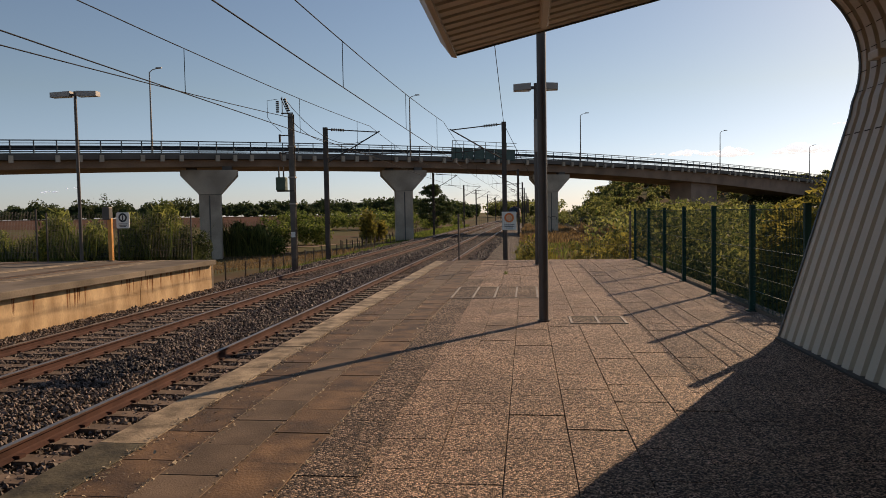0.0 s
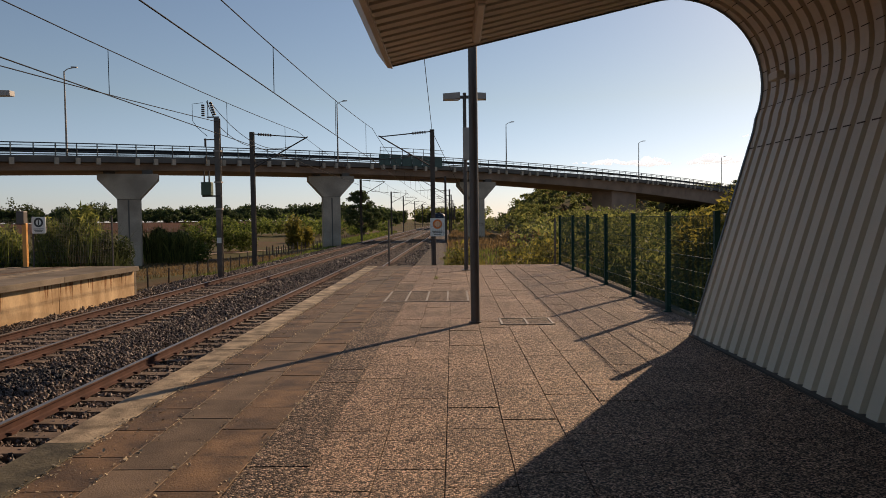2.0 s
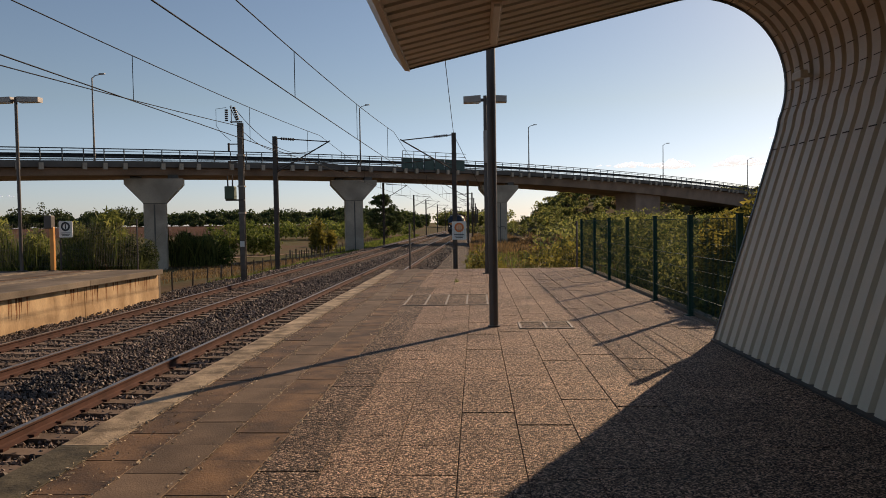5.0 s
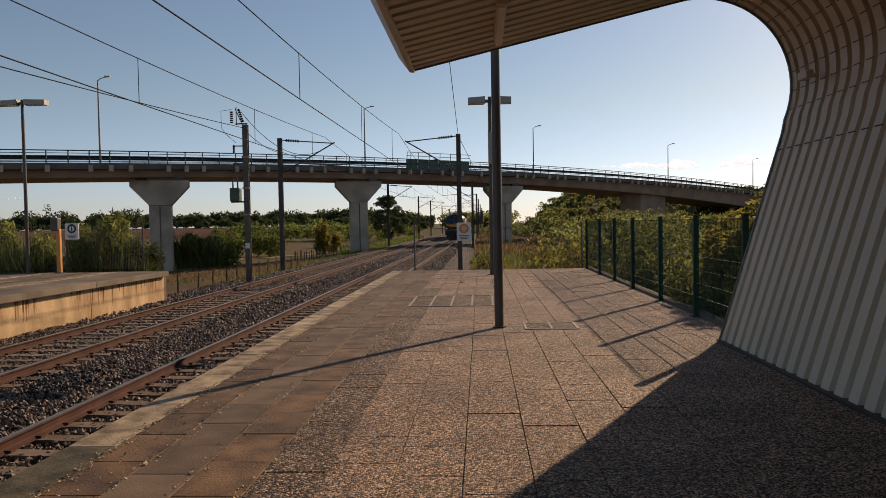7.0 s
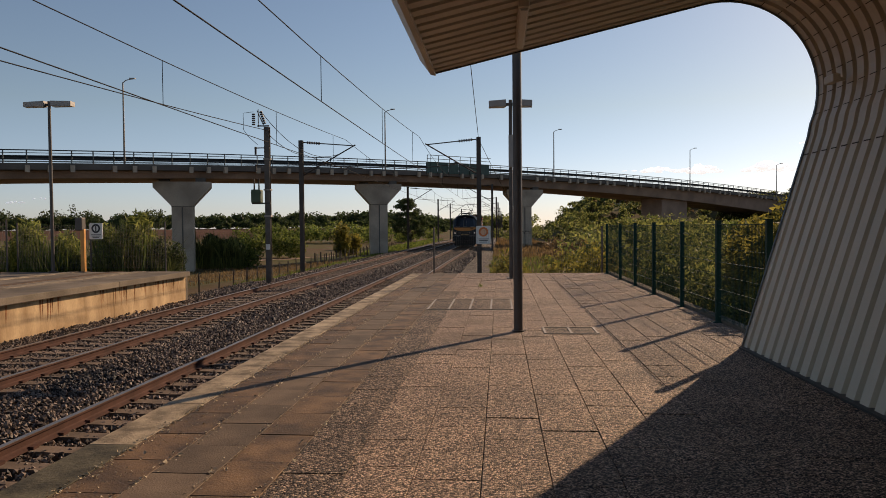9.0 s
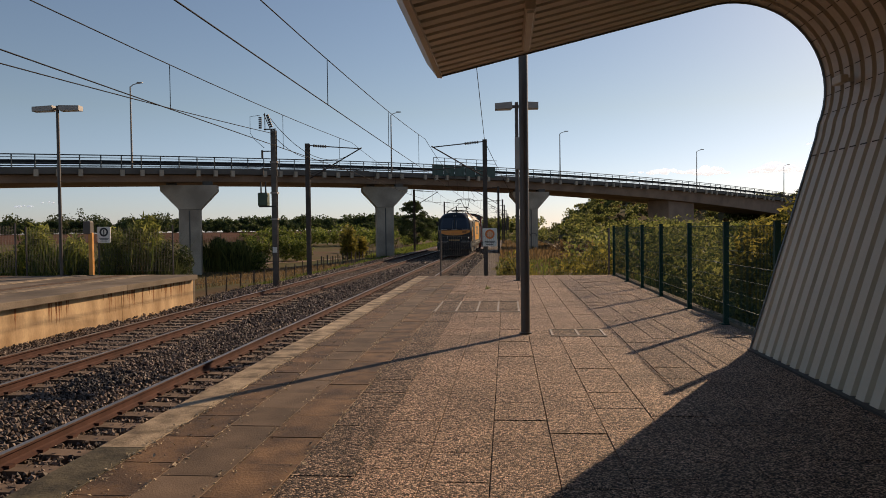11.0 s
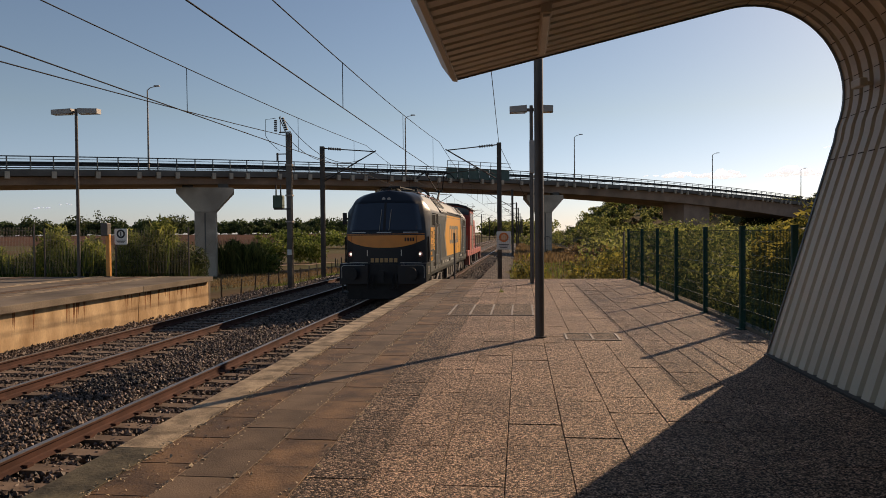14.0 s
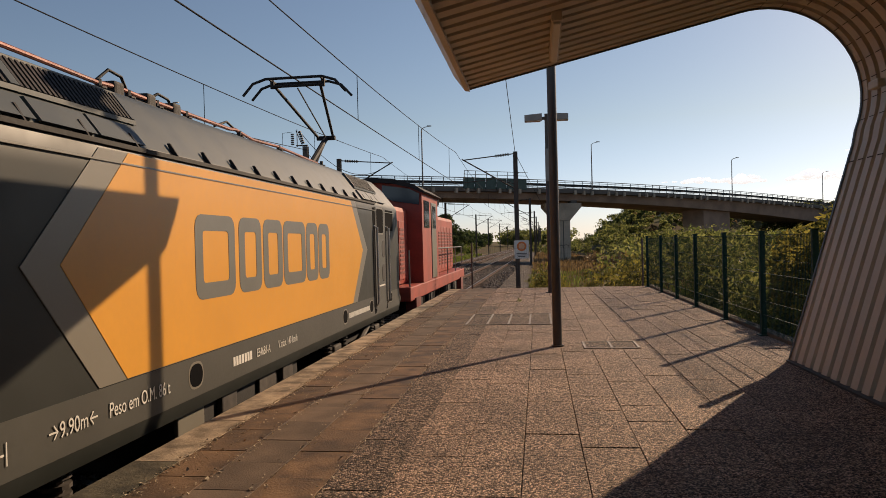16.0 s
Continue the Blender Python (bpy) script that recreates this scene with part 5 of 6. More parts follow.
        path_rod(bm, [(s * HW * 0.985, 0.66, 2.2), (s * HW * 0.99, 0.72, 1.95), (s * HW * 0.99, 0.72, 1.5), (s * HW * 0.985, 0.66, 1.36)], 0.03, 6)
        part("corner_seal", bm, "black", e)
        # hoses and hooks under the beam
        for dx in (0.3, 0.45):
            bm = bmesh.new()
            path_rod(bm, [(s * dx, -0.02, 0.95), (s * dx, -0.16, 0.8), (s * (dx + 0.06), -0.14, 0.55), (s * (dx - 0.05), -0.05, 0.48)], 0.028, 6)
            part("air_hose", bm, "black", e)
    part("mirror", boxed(-HW - 0.16, -HW - 0.03, 1.0, 1.12, 2.62, 3.02, bevel=0.02), "black", e, "black side mirror")
    part("mirror_arm", boxed(-HW - 0.05, -HW + 0.02, 1.03, 1.08, 2.78, 2.84), "black", e)
    part("plough", boxed(-1.25, 1.25, 0.16, 0.26, 0.14, 0.66, bevel=0.02), "black", e)
    part("buffer_beam", boxed(-1.36, 1.36, 0.02, 0.2, 0.64, 1.3, bevel=0.02), "black", e)
    bm = bmesh.new()
    rod(bm, (0, -0.32, 1.0), (0, 0.1, 1.0), 0.06, seg=8)
    box(bm, -0.08, 0.08, -0.38, -0.24, 0.75, 1.1)
    part("coupling", bm, "black", e)
    # side towards the platform
    side_panel("lower_band", e, "loco_sill", [(1.05, 0.99), (LENGTH - 1.05, 0.99), (LENGTH - 1.05, 1.34), (1.05, 1.34)], 0.004, "lighter grey sill band")
    side_panel("pale_border", e, "loco_pale", [(5.36, 2.22), (6.17, 3.035), (13.3, 3.035), (14.1, 2.22), (13.3, 1.35), (6.1, 1.35)], 0.007, "pale grey border of the orange panel")
    side_panel("orange_panel", e, "loco_orange", [(5.72, 2.22), (6.53, 3.035), (13.0, 3.035), (13.75, 2.22), (13.0, 1.355), (6.44, 1.355)], 0.011, "large orange arrow-shaped panel")
    for y0, y1 in ((7.55, 8.4), (8.5, 9.1), (9.16, 9.76), (9.8, 10.62), (10.66, 11.16), (11.2, 11.7)):
        side_frame("name_shape", e, "loco_letter", y0, y1, 1.84, 2.62, 0.15, 0.014)
    side_panel("badge", e, "loco_orange", oblong(1.06, 1.86, 1.74, 2.5, 0.07), 0.009, "orange square badge")
    words("badge_text", e, "-70%", 0.36, on_side(1.08, 2.12), "loco_grey", 0.86)
    words("badge_text", e, "de CO", 0.13, on_side(1.3, 1.97), "loco_grey")
    bars = bmesh.new()
    for i in range(5):
        box(bars, HW + 0.0085, HW + 0.013, 1.13, 1.78 - 0.07 * (i % 2), 1.9 - i * 0.033, 1.914 - i * 0.033)
    part("badge_lines", bars, "loco_grey", e)
    for z0, z1, y1, n in ((1.55, 1.67, 1.45, 4), (1.36, 1.49, 1.72, 7)):
        for i in range(n):
            w = (y1 - 1.06) / n
            side_panel("number_bar", e, "loco_orange", [(1.06 + i * w, z0), (1.06 + i * w + w * 0.7, z0), (1.06 + i * w + w * 0.7, z1), (1.06 + i * w, z1)], 0.009)
    for i in range(6):
        side_panel("name_bar", e, "loco_orange", oblong(1.99, 2.17, 1.7 + i * 0.14, 1.815 + i * 0.14, 0.03), 0.009)
    cab_side(e, 2.32, 1)
    cab_side(e, LENGTH - 2.32 - 1.03, -1)
    for a in (4.3, 7.4, 12.4, 14.2):
        side_panel("hatch_rim", e, "loco_pale", oblong(a - 0.02, a + 0.26, 1.06, 1.3, 0.1), 0.006)
        # the hatch's dark inside is painted on as a near-black plate
        side_panel("side_hatch", e, "opening_shade", oblong(a, a + 0.24, 1.08, 1.28, 0.09), 0.009)
    for text, y, size, w in (("|-19.58m-|", 4.72, 0.15, 0.8), ("→9.90m←", 5.55, 0.15, 0.8), ("Peso em O.M. 86 t", 6.2, 0.15, 0.74), ("ES46B1-A", 8.9, 0.13, 0.75), ("V.máx. 140 km/h", 9.55, 0.13, 0.75)):
        words("side_text", e, text, size, on_side(y, 1.12), "white_print", w)
    for i in range(7):
        side_panel("maker_bar", e, "white_print", [(8.3 + i * 0.07, 1.12), (8.35 + i * 0.07, 1.12), (8.35 + i * 0.07, 1.21), (8.3 + i * 0.07, 1.21)], 0.009)
    for i in range(26):
        side_panel("small_print", e, "white_print", [(12.75 + i * 0.055, 1.13), (12.785 + i * 0.055, 1.13), (12.785 + i * 0.055, 1.21), (12.75 + i * 0.055, 1.21)], 0.009)
    side_panel("rain_strip", e, "loco_pale", [(1.5, 2.945), (LENGTH - 1.5, 2.945), (LENGTH - 1.5, 2.957), (1.5, 2.957)], 0.018)
    part("roof_gutter", boxed(HW - 0.04, HW + 0.015, 4.1, LENGTH - 3.2, 3.065, 3.1), "black", e, "black roof gutter")
    for i in range(18):
        y = 4.2 + i * 0.62
        bm = bmesh.new()
        prism(bm, [(HW + 0.014, 3.1), (HW - 0.06, 3.215), (HW - 0.09, 3.215), (HW - 0.04, 3.1)], "y", y - 0.009, y + 0.009)
        part("roof_clip", bm, "black", e)
    for y0, y1 in ((4.4, 5.55), (5.65, 6.9), (14.0, 15.6)):
        bm = bmesh.new()
        y = y0
        while y < y1:
            prism(bm, [(1.232, 3.345), (1.062, 3.565), (1.085, 3.585), (1.255, 3.365)], "y", y, y + 0.03)
            y += 0.055
        part("roof_grille", bm, "black", e, "black louvred roof grille")
        part("grille_back", prism(bmesh.new(), [(1.236, 3.34), (1.06, 3.57), (1.066, 3.576), (1.242, 3.346)], "y", y0, y1), "near_black", e)
        bm = bmesh.new()
        for q in ((1.245, 3.335), (1.065, 3.575)):
            box(bm, q[0] - 0.02, q[0] + 0.02, y0 - 0.05, y1 + 0.05, q[1] - 0.015, q[1] + 0.02)
        for y in (y0 - 0.05, y1 + 0.01):
            prism(bm, [(1.232, 3.345), (1.062, 3.565), (1.087, 3.587), (1.257, 3.367)], "y", y, y + 0.04)
        part("grille_frame", bm, "loco_roof", e)
        bm = bmesh.new()
        y = y0 - 0.04
        while y < y1 - 0.1:
            prism(bm, [(1.425, 3.13), (1.3, 3.29), (1.27, 3.29), (1.37, 3.13)], "y", y, min(y + 0.58, y1 + 0.2))
            y += 0.62
        part("foot_ledge", bm, "loco_roof", e)
    # roof gear
    part("busbar", path_rod(bmesh.new(), [(0.75, 2.9, 3.78), (0.75, 5.9, 3.79), (0.75, 7.2, 3.76), (0.75, 7.55, 3.78), (0.75, 7.9, 3.77), (0.75, 9.9, 3.77), (0.75, 10.1, 3.79), (0.72, 10.7, 3.75), (0.75, 11.6, 3.77), (0.7, 13.8, 3.74)], 0.021, 8), "copper", e, "copper-red roof busbar")
    for y in (2.95, 5.0, 7.25, 7.7, 8.2, 8.8, 10.2, 11.6, 13.7):
        bm = bmesh.new()
        for q in range(3):
            rod(bm, (0.75, y, 3.65 + q * 0.03), (0.75, y, 3.665 + q * 0.03), 0.07, seg=12)
        rod(bm, (0.75, y, 3.6), (0.75, y, 3.79), 0.03, seg=8)
        part("roof_insulator", bm, "insulator", e)
    part("breaker", boxed(-0.2, 0.8, 7.6, 8.9, 3.6, 3.72, bevel=0.03), "black", e)
    for y in (7.45, 8.0, 8.5):
        part("breaker_cap", boxed(0.6, 0.78, y, y + 0.16, 3.68, 3.83, bevel=0.03), "black", e)
    for pts in ([(0.7, 7.3, 3.8), (0.72, 7.45, 3.92), (0.72, 7.65, 3.9), (0.7, 7.8, 3.76)], [(0.6, 8.2, 3.78), (0.66, 8.4, 3.9), (0.66, 8.6, 3.88), (0.6, 8.9, 3.74)], [(0.7, 9.6, 3.76), (0.72, 9.9, 3.86), (0.7, 10.4, 3.76)]):
        part("jumper_cable", path_rod(bmesh.new(), pts, 0.015, 6), "black", e)
    pantograph(e, 3.7, False)
    pantograph(e, 15.5, True)
    # bogies
    for c in (LENGTH / 2 - 4.95, LENGTH / 2 + 4.95):
        b = new("bogie")
        b.parent = e
        bm = bmesh.new()
        for s in (-1, 1):
            prism(bm, [(c - 2.0, 0.5), (c - 1.0, 0.62), (c + 1.0, 0.62), (c + 2.0, 0.5), (c + 2.0, 0.7), (c - 2.0, 0.7)], "x", s * 1.18, s * 1.02)
        tagged(part("bogie_frame", bm, "black", b), kind="stuff")
        for s in (-1, 1):
            for d in (-1.4, 1.4):
                part("axle_box", boxed(min(s * 1.0, s * 1.3), max(s * 1.0, s * 1.3), c + d - 0.2, c + d + 0.2, 0.38, 0.74, bevel=0.03), "underframe", b)
                for q in (-0.45, 0.45):
                    bm = bmesh.new()
                    for j in range(6):
                        rod(bm, (s * 1.22, c + d + q, 0.46 + j * 0.065), (s * 1.22, c + d + q, 0.49 + j * 0.065), 0.11, seg=12)
                    rod(bm, (s * 1.22, c + d + q, 0.44), (s * 1.22, c + d + q, 0.86), 0.06, seg=8)
                    part("spring", bm, "underframe", b)
            bm = bmesh.new()
            rod(bm, (s * 1.3, c - 0.8, 0.36), (s * 1.25, c + 0.8, 0.78), 0.05, seg=8)
            part("damper", bm, "underframe", b)
        for d in (-1.4, 1.4):
            WHEELS.append((wheelset("wheelset", e, c + d, 0.575), c + d, 0.575))
    part("battery_box", boxed(-1.28, 1.3, 7.3, 10.6, 0.35, 0.86, bevel=0.03), "black", e)
    for y in (7.35, 9.2):
        part("equipment_plate", boxed(1.28, 1.34, y, y + 0.5, 0.42, 0.84, bevel=0.01), "loco_pale" if y < 8 else "underframe", e)
    for y in (8.2, 9.9):
        part("equipment_box", boxed(1.2, 1.36, y, y + 0.35, 0.5, 0.85, bevel=0.02), "underframe", e)
    return e


# paints the darkness inside open windows, hatches, channels and recesses
M["opening_shade"] = material("painted_opening_shade", (0.006, 0.006, 0.007), 0.95, var=0.1, bump=0, spec=0.04)
# near-black steel of the buffers and the backing of the roof grilles
M["near_black"] = material("near_black_steel", (0.01, 0.009, 0.008), 0.6, 0.2, var=0.3, scale=6)
M["loco_sill"] = material("sill_grey_paint", (0.06, 0.059, 0.05), 0.5, var=0.12, scale=1.5, bump=0.02, spec=0.45)
M["loco_door"] = material("door_grey_paint", (0.062, 0.063, 0.055), 0.5, var=0.1, scale=1.5, bump=0.02, spec=0.45)
M["underframe"] = material("dusty_underframe", (0.06, 0.05, 0.042), 0.75, 0.1, var=0.35, scale=6)
M["handrail"] = material("bright_handrail", (0.5, 0.47, 0.42), 0.4, 0.3, var=0.08, bump=0)
# livery orange deepened in its colour, since the front lies in shade
M["band_orange"] = material("shaded_front_orange", (0.66, 0.23, 0.03), 0.4, var=0.06, bump=0)
M["name_gold"] = material("pale_gold_lettering", (0.34, 0.2, 0.07), 0.5, var=0.05, bump=0)
M["lamp_red"] = material("pale_red_lens", (0.5, 0.16, 0.12), 0.25, var=0.1, bump=0)
LOCO = electric_locomotive()


def diesel_shunter():
    d = thing("diesel_shunter", pose(NEAR_X, 138, RAIL_Z), "faded red diesel shunting locomotive with a tall cab", "locomotive")
    part("frame", boxed(-1.38, 1.38, 0.0, 12.6, 0.9, 1.25, bevel=0.03), "red", d, "red frame with foot boards")
    for y0, y1, n in ((0.35, 2.0, "front_hood"), (5.0, 12.2, "rear_hood")):
        hood = part(n, boxed(-0.98, 0.98, y0, y1, 1.25, 3.28, bevel=0.14), "red", d)
        y = y0 + 0.25
        while y + 0.7 < y1:
            hatch = part("hood_door", boxed(0.975, 1.005, y, y + 0.72, 1.4, 2.9, bevel=0.01), "red", hood)
            bm = bmesh.new()
            for k in range(11):
                box(bm, 1.005, 1.02, y + 0.08, y + 0.64, 1.55 + k * 0.11, 1.61 + k * 0.11)
            part("louvres", bm, "red_dark", hatch)
            y += 0.82
    cab = part("cab", prism(bmesh.new(), [(-1.38, 1.25), (-1.38, 3.72), (-1.1, 3.86), (-0.6, 3.99), (0, 4.03), (0.6, 3.99), (1.1, 3.86), (1.38, 3.72), (1.38, 1.25)], "y", 2.0, 5.0), "red", d)
    bm = bmesh.new()
    prism(bm, [(-1.5, 3.7), (-1.2, 3.9), (-0.65, 4.07), (0, 4.12), (0.65, 4.07), (1.2, 3.9), (1.5, 3.7), (1.44, 3.66), (1.1, 3.82), (0.6, 3.95), (0, 4.0), (-0.6, 3.95), (-1.1, 3.82), (-1.44, 3.66)], "y", 1.8, 5.2)
    part("cab_roof", bm, "black", d, "dark curved cab roof")
    for s in (-1, 1):
        part("front_window", prism(bmesh.new(), [(s * 0.3, 3.62), (s * 0.6, 3.48), (s * 1.3, 3.36), (s * 1.32, 3.66), (s * 1.05, 3.8), (s * 0.3, 3.92)], "y", 1.96, 2.02), "glass", cab)
    part("side_window", boxed(1.37, 1.395, 2.3, 3.2, 2.75, 3.5), "glass", cab)
    part("cab_door", boxed(1.37, 1.405, 3.6, 4.5, 1.3, 3.5, bevel=0.01), "loco_pale", cab)
    part("door_window", boxed(1.4, 1.412, 3.75, 4.35, 2.75, 3.4), "glass", cab)
    for y in (0.1, 2.1, 4.9, 7.5, 9.8, 12.0):
        part("handrail_post", path_rod(bmesh.new(), [(1.34, y, 1.2), (1.34, y, 2.15)], 0.02), "loco_pale", d)
    part("handrail", path_rod(bmesh.new(), [(1.34, 4.9, 2.15), (1.34, 12.0, 2.15)], 0.02), "loco_pale", d)
    for y in (2.0, 4.0, 8.0, 10.0):
        part("axle_box", boxed(1.0, 1.3, y - 0.25, y + 0.25, 0.35, 0.85, bevel=0.02), "black", d)
        for q in (-0.5, 0.5):
            bm = bmesh.new()
            rod(bm, (1.2, y + q, 0.4), (1.2, y + q, 0.9), 0.1, seg=10)
            part("spring", bm, "black", d)
    for y in (0.9, 11.3):
        part("step", boxed(1.15, 1.42, y - 0.35, y + 0.35, 0.4, 0.95), "red_dark", d)
    bm = bmesh.new()
    for s in (-1, 1):
        rod(bm, (s * 0.98, -0.5, 1.02), (s * 0.98, -0.44, 1.02), 0.23, seg=18)
        rod(bm, (s * 0.98, -0.44, 1.02), (s * 0.98, 0.05, 1.02), 0.1, seg=10)
    part("buffer", bm, "black", d)
    for y in (2.0, 4.0, 8.0, 10.0):
        WHEELS.append((wheelset("wheelset", d, y, 0.5), y, 0.5))
    return d


M["red_dark"] = material("dark_red_paint", (0.16, 0.025, 0.018), 0.6, var=0.2)
SHUNTER = diesel_shunter()


# ---- plants ----
rng = np.random.default_rng(11)


def gz(x, y):
    return ground_z(np.asarray(x, float), np.asarray(y, float))


def bush(name, label, mat, blobs, count, size, tall=1.3, group="", category="bush"):
    c = [(x, y, float(gz(x, y)) + z) for x, y, z, _, _ in blobs]
    r = [(a, a, b) for *_, a, b in blobs]
    v, f = leaves(rng, c, r, count, size, tall=tall)
    ob = thing(name, pose(0, 0, 0), label, category, group)
    raw("crown", v, f, mat, ob)
    for (x, y, z), (a, _, b) in list(zip(c, r))[:6]:
        g = float(gz(x, y))
        for _ in range(3):
            bm = bmesh.new()
            rod(bm, (x + random.uniform(-0.2, 0.2), y, g - 0.05), (x + random.uniform(-a, a) * 0.6, y + random.uniform(-a, a) * 0.5, z + b * 0.3), 0.03, 0.01, 5)
            part("stem", bm, "bark", ob)
    return ob


def reeds(name, label, mat, x0, x1, y0, y1, n, h, w=0.02, category="reeds"):
    xy = np.column_stack([rng.uniform(x0, x1, n), rng.uniform(y0, y1, n)])
    v, f = grass_blades(rng, xy, gz(xy[:, 0], xy[:, 1]), h, w)
    return tagged(raw(name, v, f, mat), label, category, kind="stuff")


# far belt of trees beyond the field
def tree_belt(n, xr, yr, hr, mat, label, leaf, per):
    vs, fs, at = [], [], 0
    for _ in range(n):
        x, y = rng.uniform(*xr), rng.uniform(*yr)
        h = rng.uniform(*hr)
        g = float(gz(x, y))
        cs = [(x + rng.normal() * h * 0.22, y, g + h * rng.uniform(0.3, 0.8)) for _ in range(5)]
        rs = [(h * rng.uniform(0.2, 0.36), h * 0.25, h * rng.uniform(0.16, 0.3)) for _ in range(5)]
        v, f = leaves(rng, cs, rs, per, leaf, tall=1.2)
        vs.append(v), fs.append(f + at)
        at += len(v)
    return tagged(raw("far_trees", np.concatenate(vs), np.concatenate(fs), mat), label, "trees", kind="stuff")


tree_belt(360, (-330, -22), (294, 325), (3.8, 7.8), "leaf_far", "belt of dark green trees beyond the fields", 0.85, 330)
tree_belt(300, (-340, -22), (285, 295), (2.2, 4.0), "leaf_far", "low hedge at the far edge of the fields", 0.55, 260)
tree_belt(30, (-330, -130), (296, 305), (7, 11), "leaf_dark", "taller dark trees beyond the fields", 0.9, 200)
tree_belt(70, (-62, -27), (160, 180), (3.0, 5.6), "leaf_bright", "rows of bright green fruit trees", 0.45, 160)
tree_belt(46, (-30, -14.5), (150, 182), (1.8, 3.4), "leaf_bright", "low green fruit trees near the line", 0.35, 150)
tree_belt(40, (-2, 10), (120, 220), (1.4, 3.0), "leaf", "bushes beside the line beyond the bridge", 0.3, 150)
tree_belt(60, (-16, 14), (330, 380), (5, 10), "leaf", "distant trees round the end of the line", 1.0, 150)
tree_belt(130, (11, 75), (124, 165), (1.2, 3.0), "leaf", "green bushes on the hillside", 0.26, 300)
tree_belt(80, (11, 70), (120, 160), (1.2, 2.6), "leaf", "lighter olive bushes on the hillside", 0.26, 280)
tree_belt(40, (5, 26), (48, 100), (0.9, 1.9), "dry", "reddish dry scrub between the path and the bridge", 0.2, 220)
tree_belt(46, (10, 20), (128, 160), (2.0, 3.8), "leaf", "olive bushes on the hill slope", 0.34, 260)
tree_belt(60, (12, 70), (122, 165), (1.0, 2.4), "dry", "dry scrub on the hillside", 0.3, 150)
tree_belt(150, (17, 70), (134, 164), (0.9, 2.2), "leaf", "olive scrub over the hill slope", 0.26, 220)
tree_belt(18, (16, 27), (150, 165), (1.8, 3.2), "leaf", "dark trees on the hill's edge", 0.4, 300)
tree_belt(10, (62, 80), (158, 172), (3.0, 4.6), "leaf_dark", "dark trees on the hilltop", 0.5, 300)
tree_belt(34, (10, 36), (70, 118), (1.4, 2.8), "leaf", "bushes between the path and the bridge", 0.3, 260)
tree_belt(30, (12.5, 29), (80, 97), (3.0, 4.5), "leaf", "olive bushes in front of the bridge abutment", 0.24, 520)
tree_belt(14, (13, 30), (76, 90), (2.4, 3.8), "leaf_bright", "fresh green bushes in front of the bridge abutment", 0.22, 420)
tree_belt(22, (11, 30), (112, 132), (2.0, 3.6), "leaf", "olive bushes at the foot of the hill", 0.34, 300)


def tree(x, y, h, spread, mat, label, leaf, count):
    t = thing("tree", pose(0, 0, 0), label, "tree", "single trees")
    g = float(gz(x, y))
    bm = bmesh.new()
    rod(bm, (x, y, g - 0.2), (x, y, g + h * 0.75), h * 0.03, h * 0.008, 8)
    cs, rs = [], []
    for k in range(44):
        a, zz = rng.uniform(0, 6.28), 0.16 + 0.8 * (k / 44)
        rr = spread * (1.1 - 0.85 * zz) * rng.uniform(0.5, 1.0)
        p = (x + math.cos(a) * rr * 0.6, y + math.sin(a) * rr * 0.6, g + h * zz)
        rod(bm, (x, y, g + h * zz * 0.7), p, h * 0.012, h * 0.004, 5)
        cs.append(p), rs.append((spread * (1.2 - zz) * rng.uniform(0.32, 0.5), spread * 0.35 * (1.2 - zz), h * rng.uniform(0.05, 0.09)))
    part("trunk", bm, "bark", t)
    v, f = leaves(rng, cs, rs, count, leaf)
    raw("crown", v, f, mat, t)


def open_pine(x, y, h, spread, label):
    """A leaning trunk with spread limbs, each ending in its own tuft."""
    t = thing("tree", pose(0, 0, 0), label, "tree", "single trees")
    g = float(gz(x, y))
    bm = bmesh.new()
    top = Vector((x - 0.5, y, g + h * 0.9))
    foot = Vector((x + 0.6, y, g - 0.2))
    rod(bm, foot, top, 0.26, 0.07, 8)
    cs, rs = [], []
    for k in range(40):
        u = 0.14 + 0.84 * (k / 39)
        wide = spread * (0.3 + 0.85 * math.sin(math.pi * min(1.0, u ** 0.8)))
        a = k * 2.4
        p = foot.lerp(top, u * 0.9) + Vector((math.cos(a) * wide * rng.uniform(0.45, 1.0), math.sin(a) * wide * 0.8, h * 0.1 * rng.uniform(0.3, 1.3)))
        rod(bm, foot.lerp(top, u * 0.86), p, 0.07, 0.02, 5)
        cs.append(p), rs.append((rng.uniform(0.6, 1.05), 0.8, rng.uniform(0.35, 0.6)))
    part("trunk", bm, "bark", t)
    v, f = leaves(rng, cs, rs, 12000, 0.24)
    raw("crown", v, f, "leaf_far", t)


open_pine(-16.6, 130, 9.3, 2.6, "broad dark pine with an open crown beyond the bridge")
tree(-31, 190, 9.5, 3.0, "leaf_dark", "dark tree standing above the orchard", 0.4, 3000)

# behind the far platform
reeds("reed_bed", "tall green reeds behind the far platform fence", "leaf_bright", -15.1, -13.6, 26.2, 28.0, 3000, 2.5, 0.016)
reeds("reed_bed", "drying tan reed stalks behind the far platform fence", "dry", -14.5, -13.4, 26.1, 27.6, 1500, 1.5, 0.014)
reeds("reed_bed", "green reeds behind the wire fence", "leaf_bright", -18.1, -16.9, 26.2, 28.0, 2000, 2.3, 0.016)
reeds("reed_bed", "green reeds at the end of the far platform", "leaf_bright", -27, -18.4, 26.4, 29, 4000, 2.2, 0.018)
# shade between the taller clumps is put into the dark leaf colour here
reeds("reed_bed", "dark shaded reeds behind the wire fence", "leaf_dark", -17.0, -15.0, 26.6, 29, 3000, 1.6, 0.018)
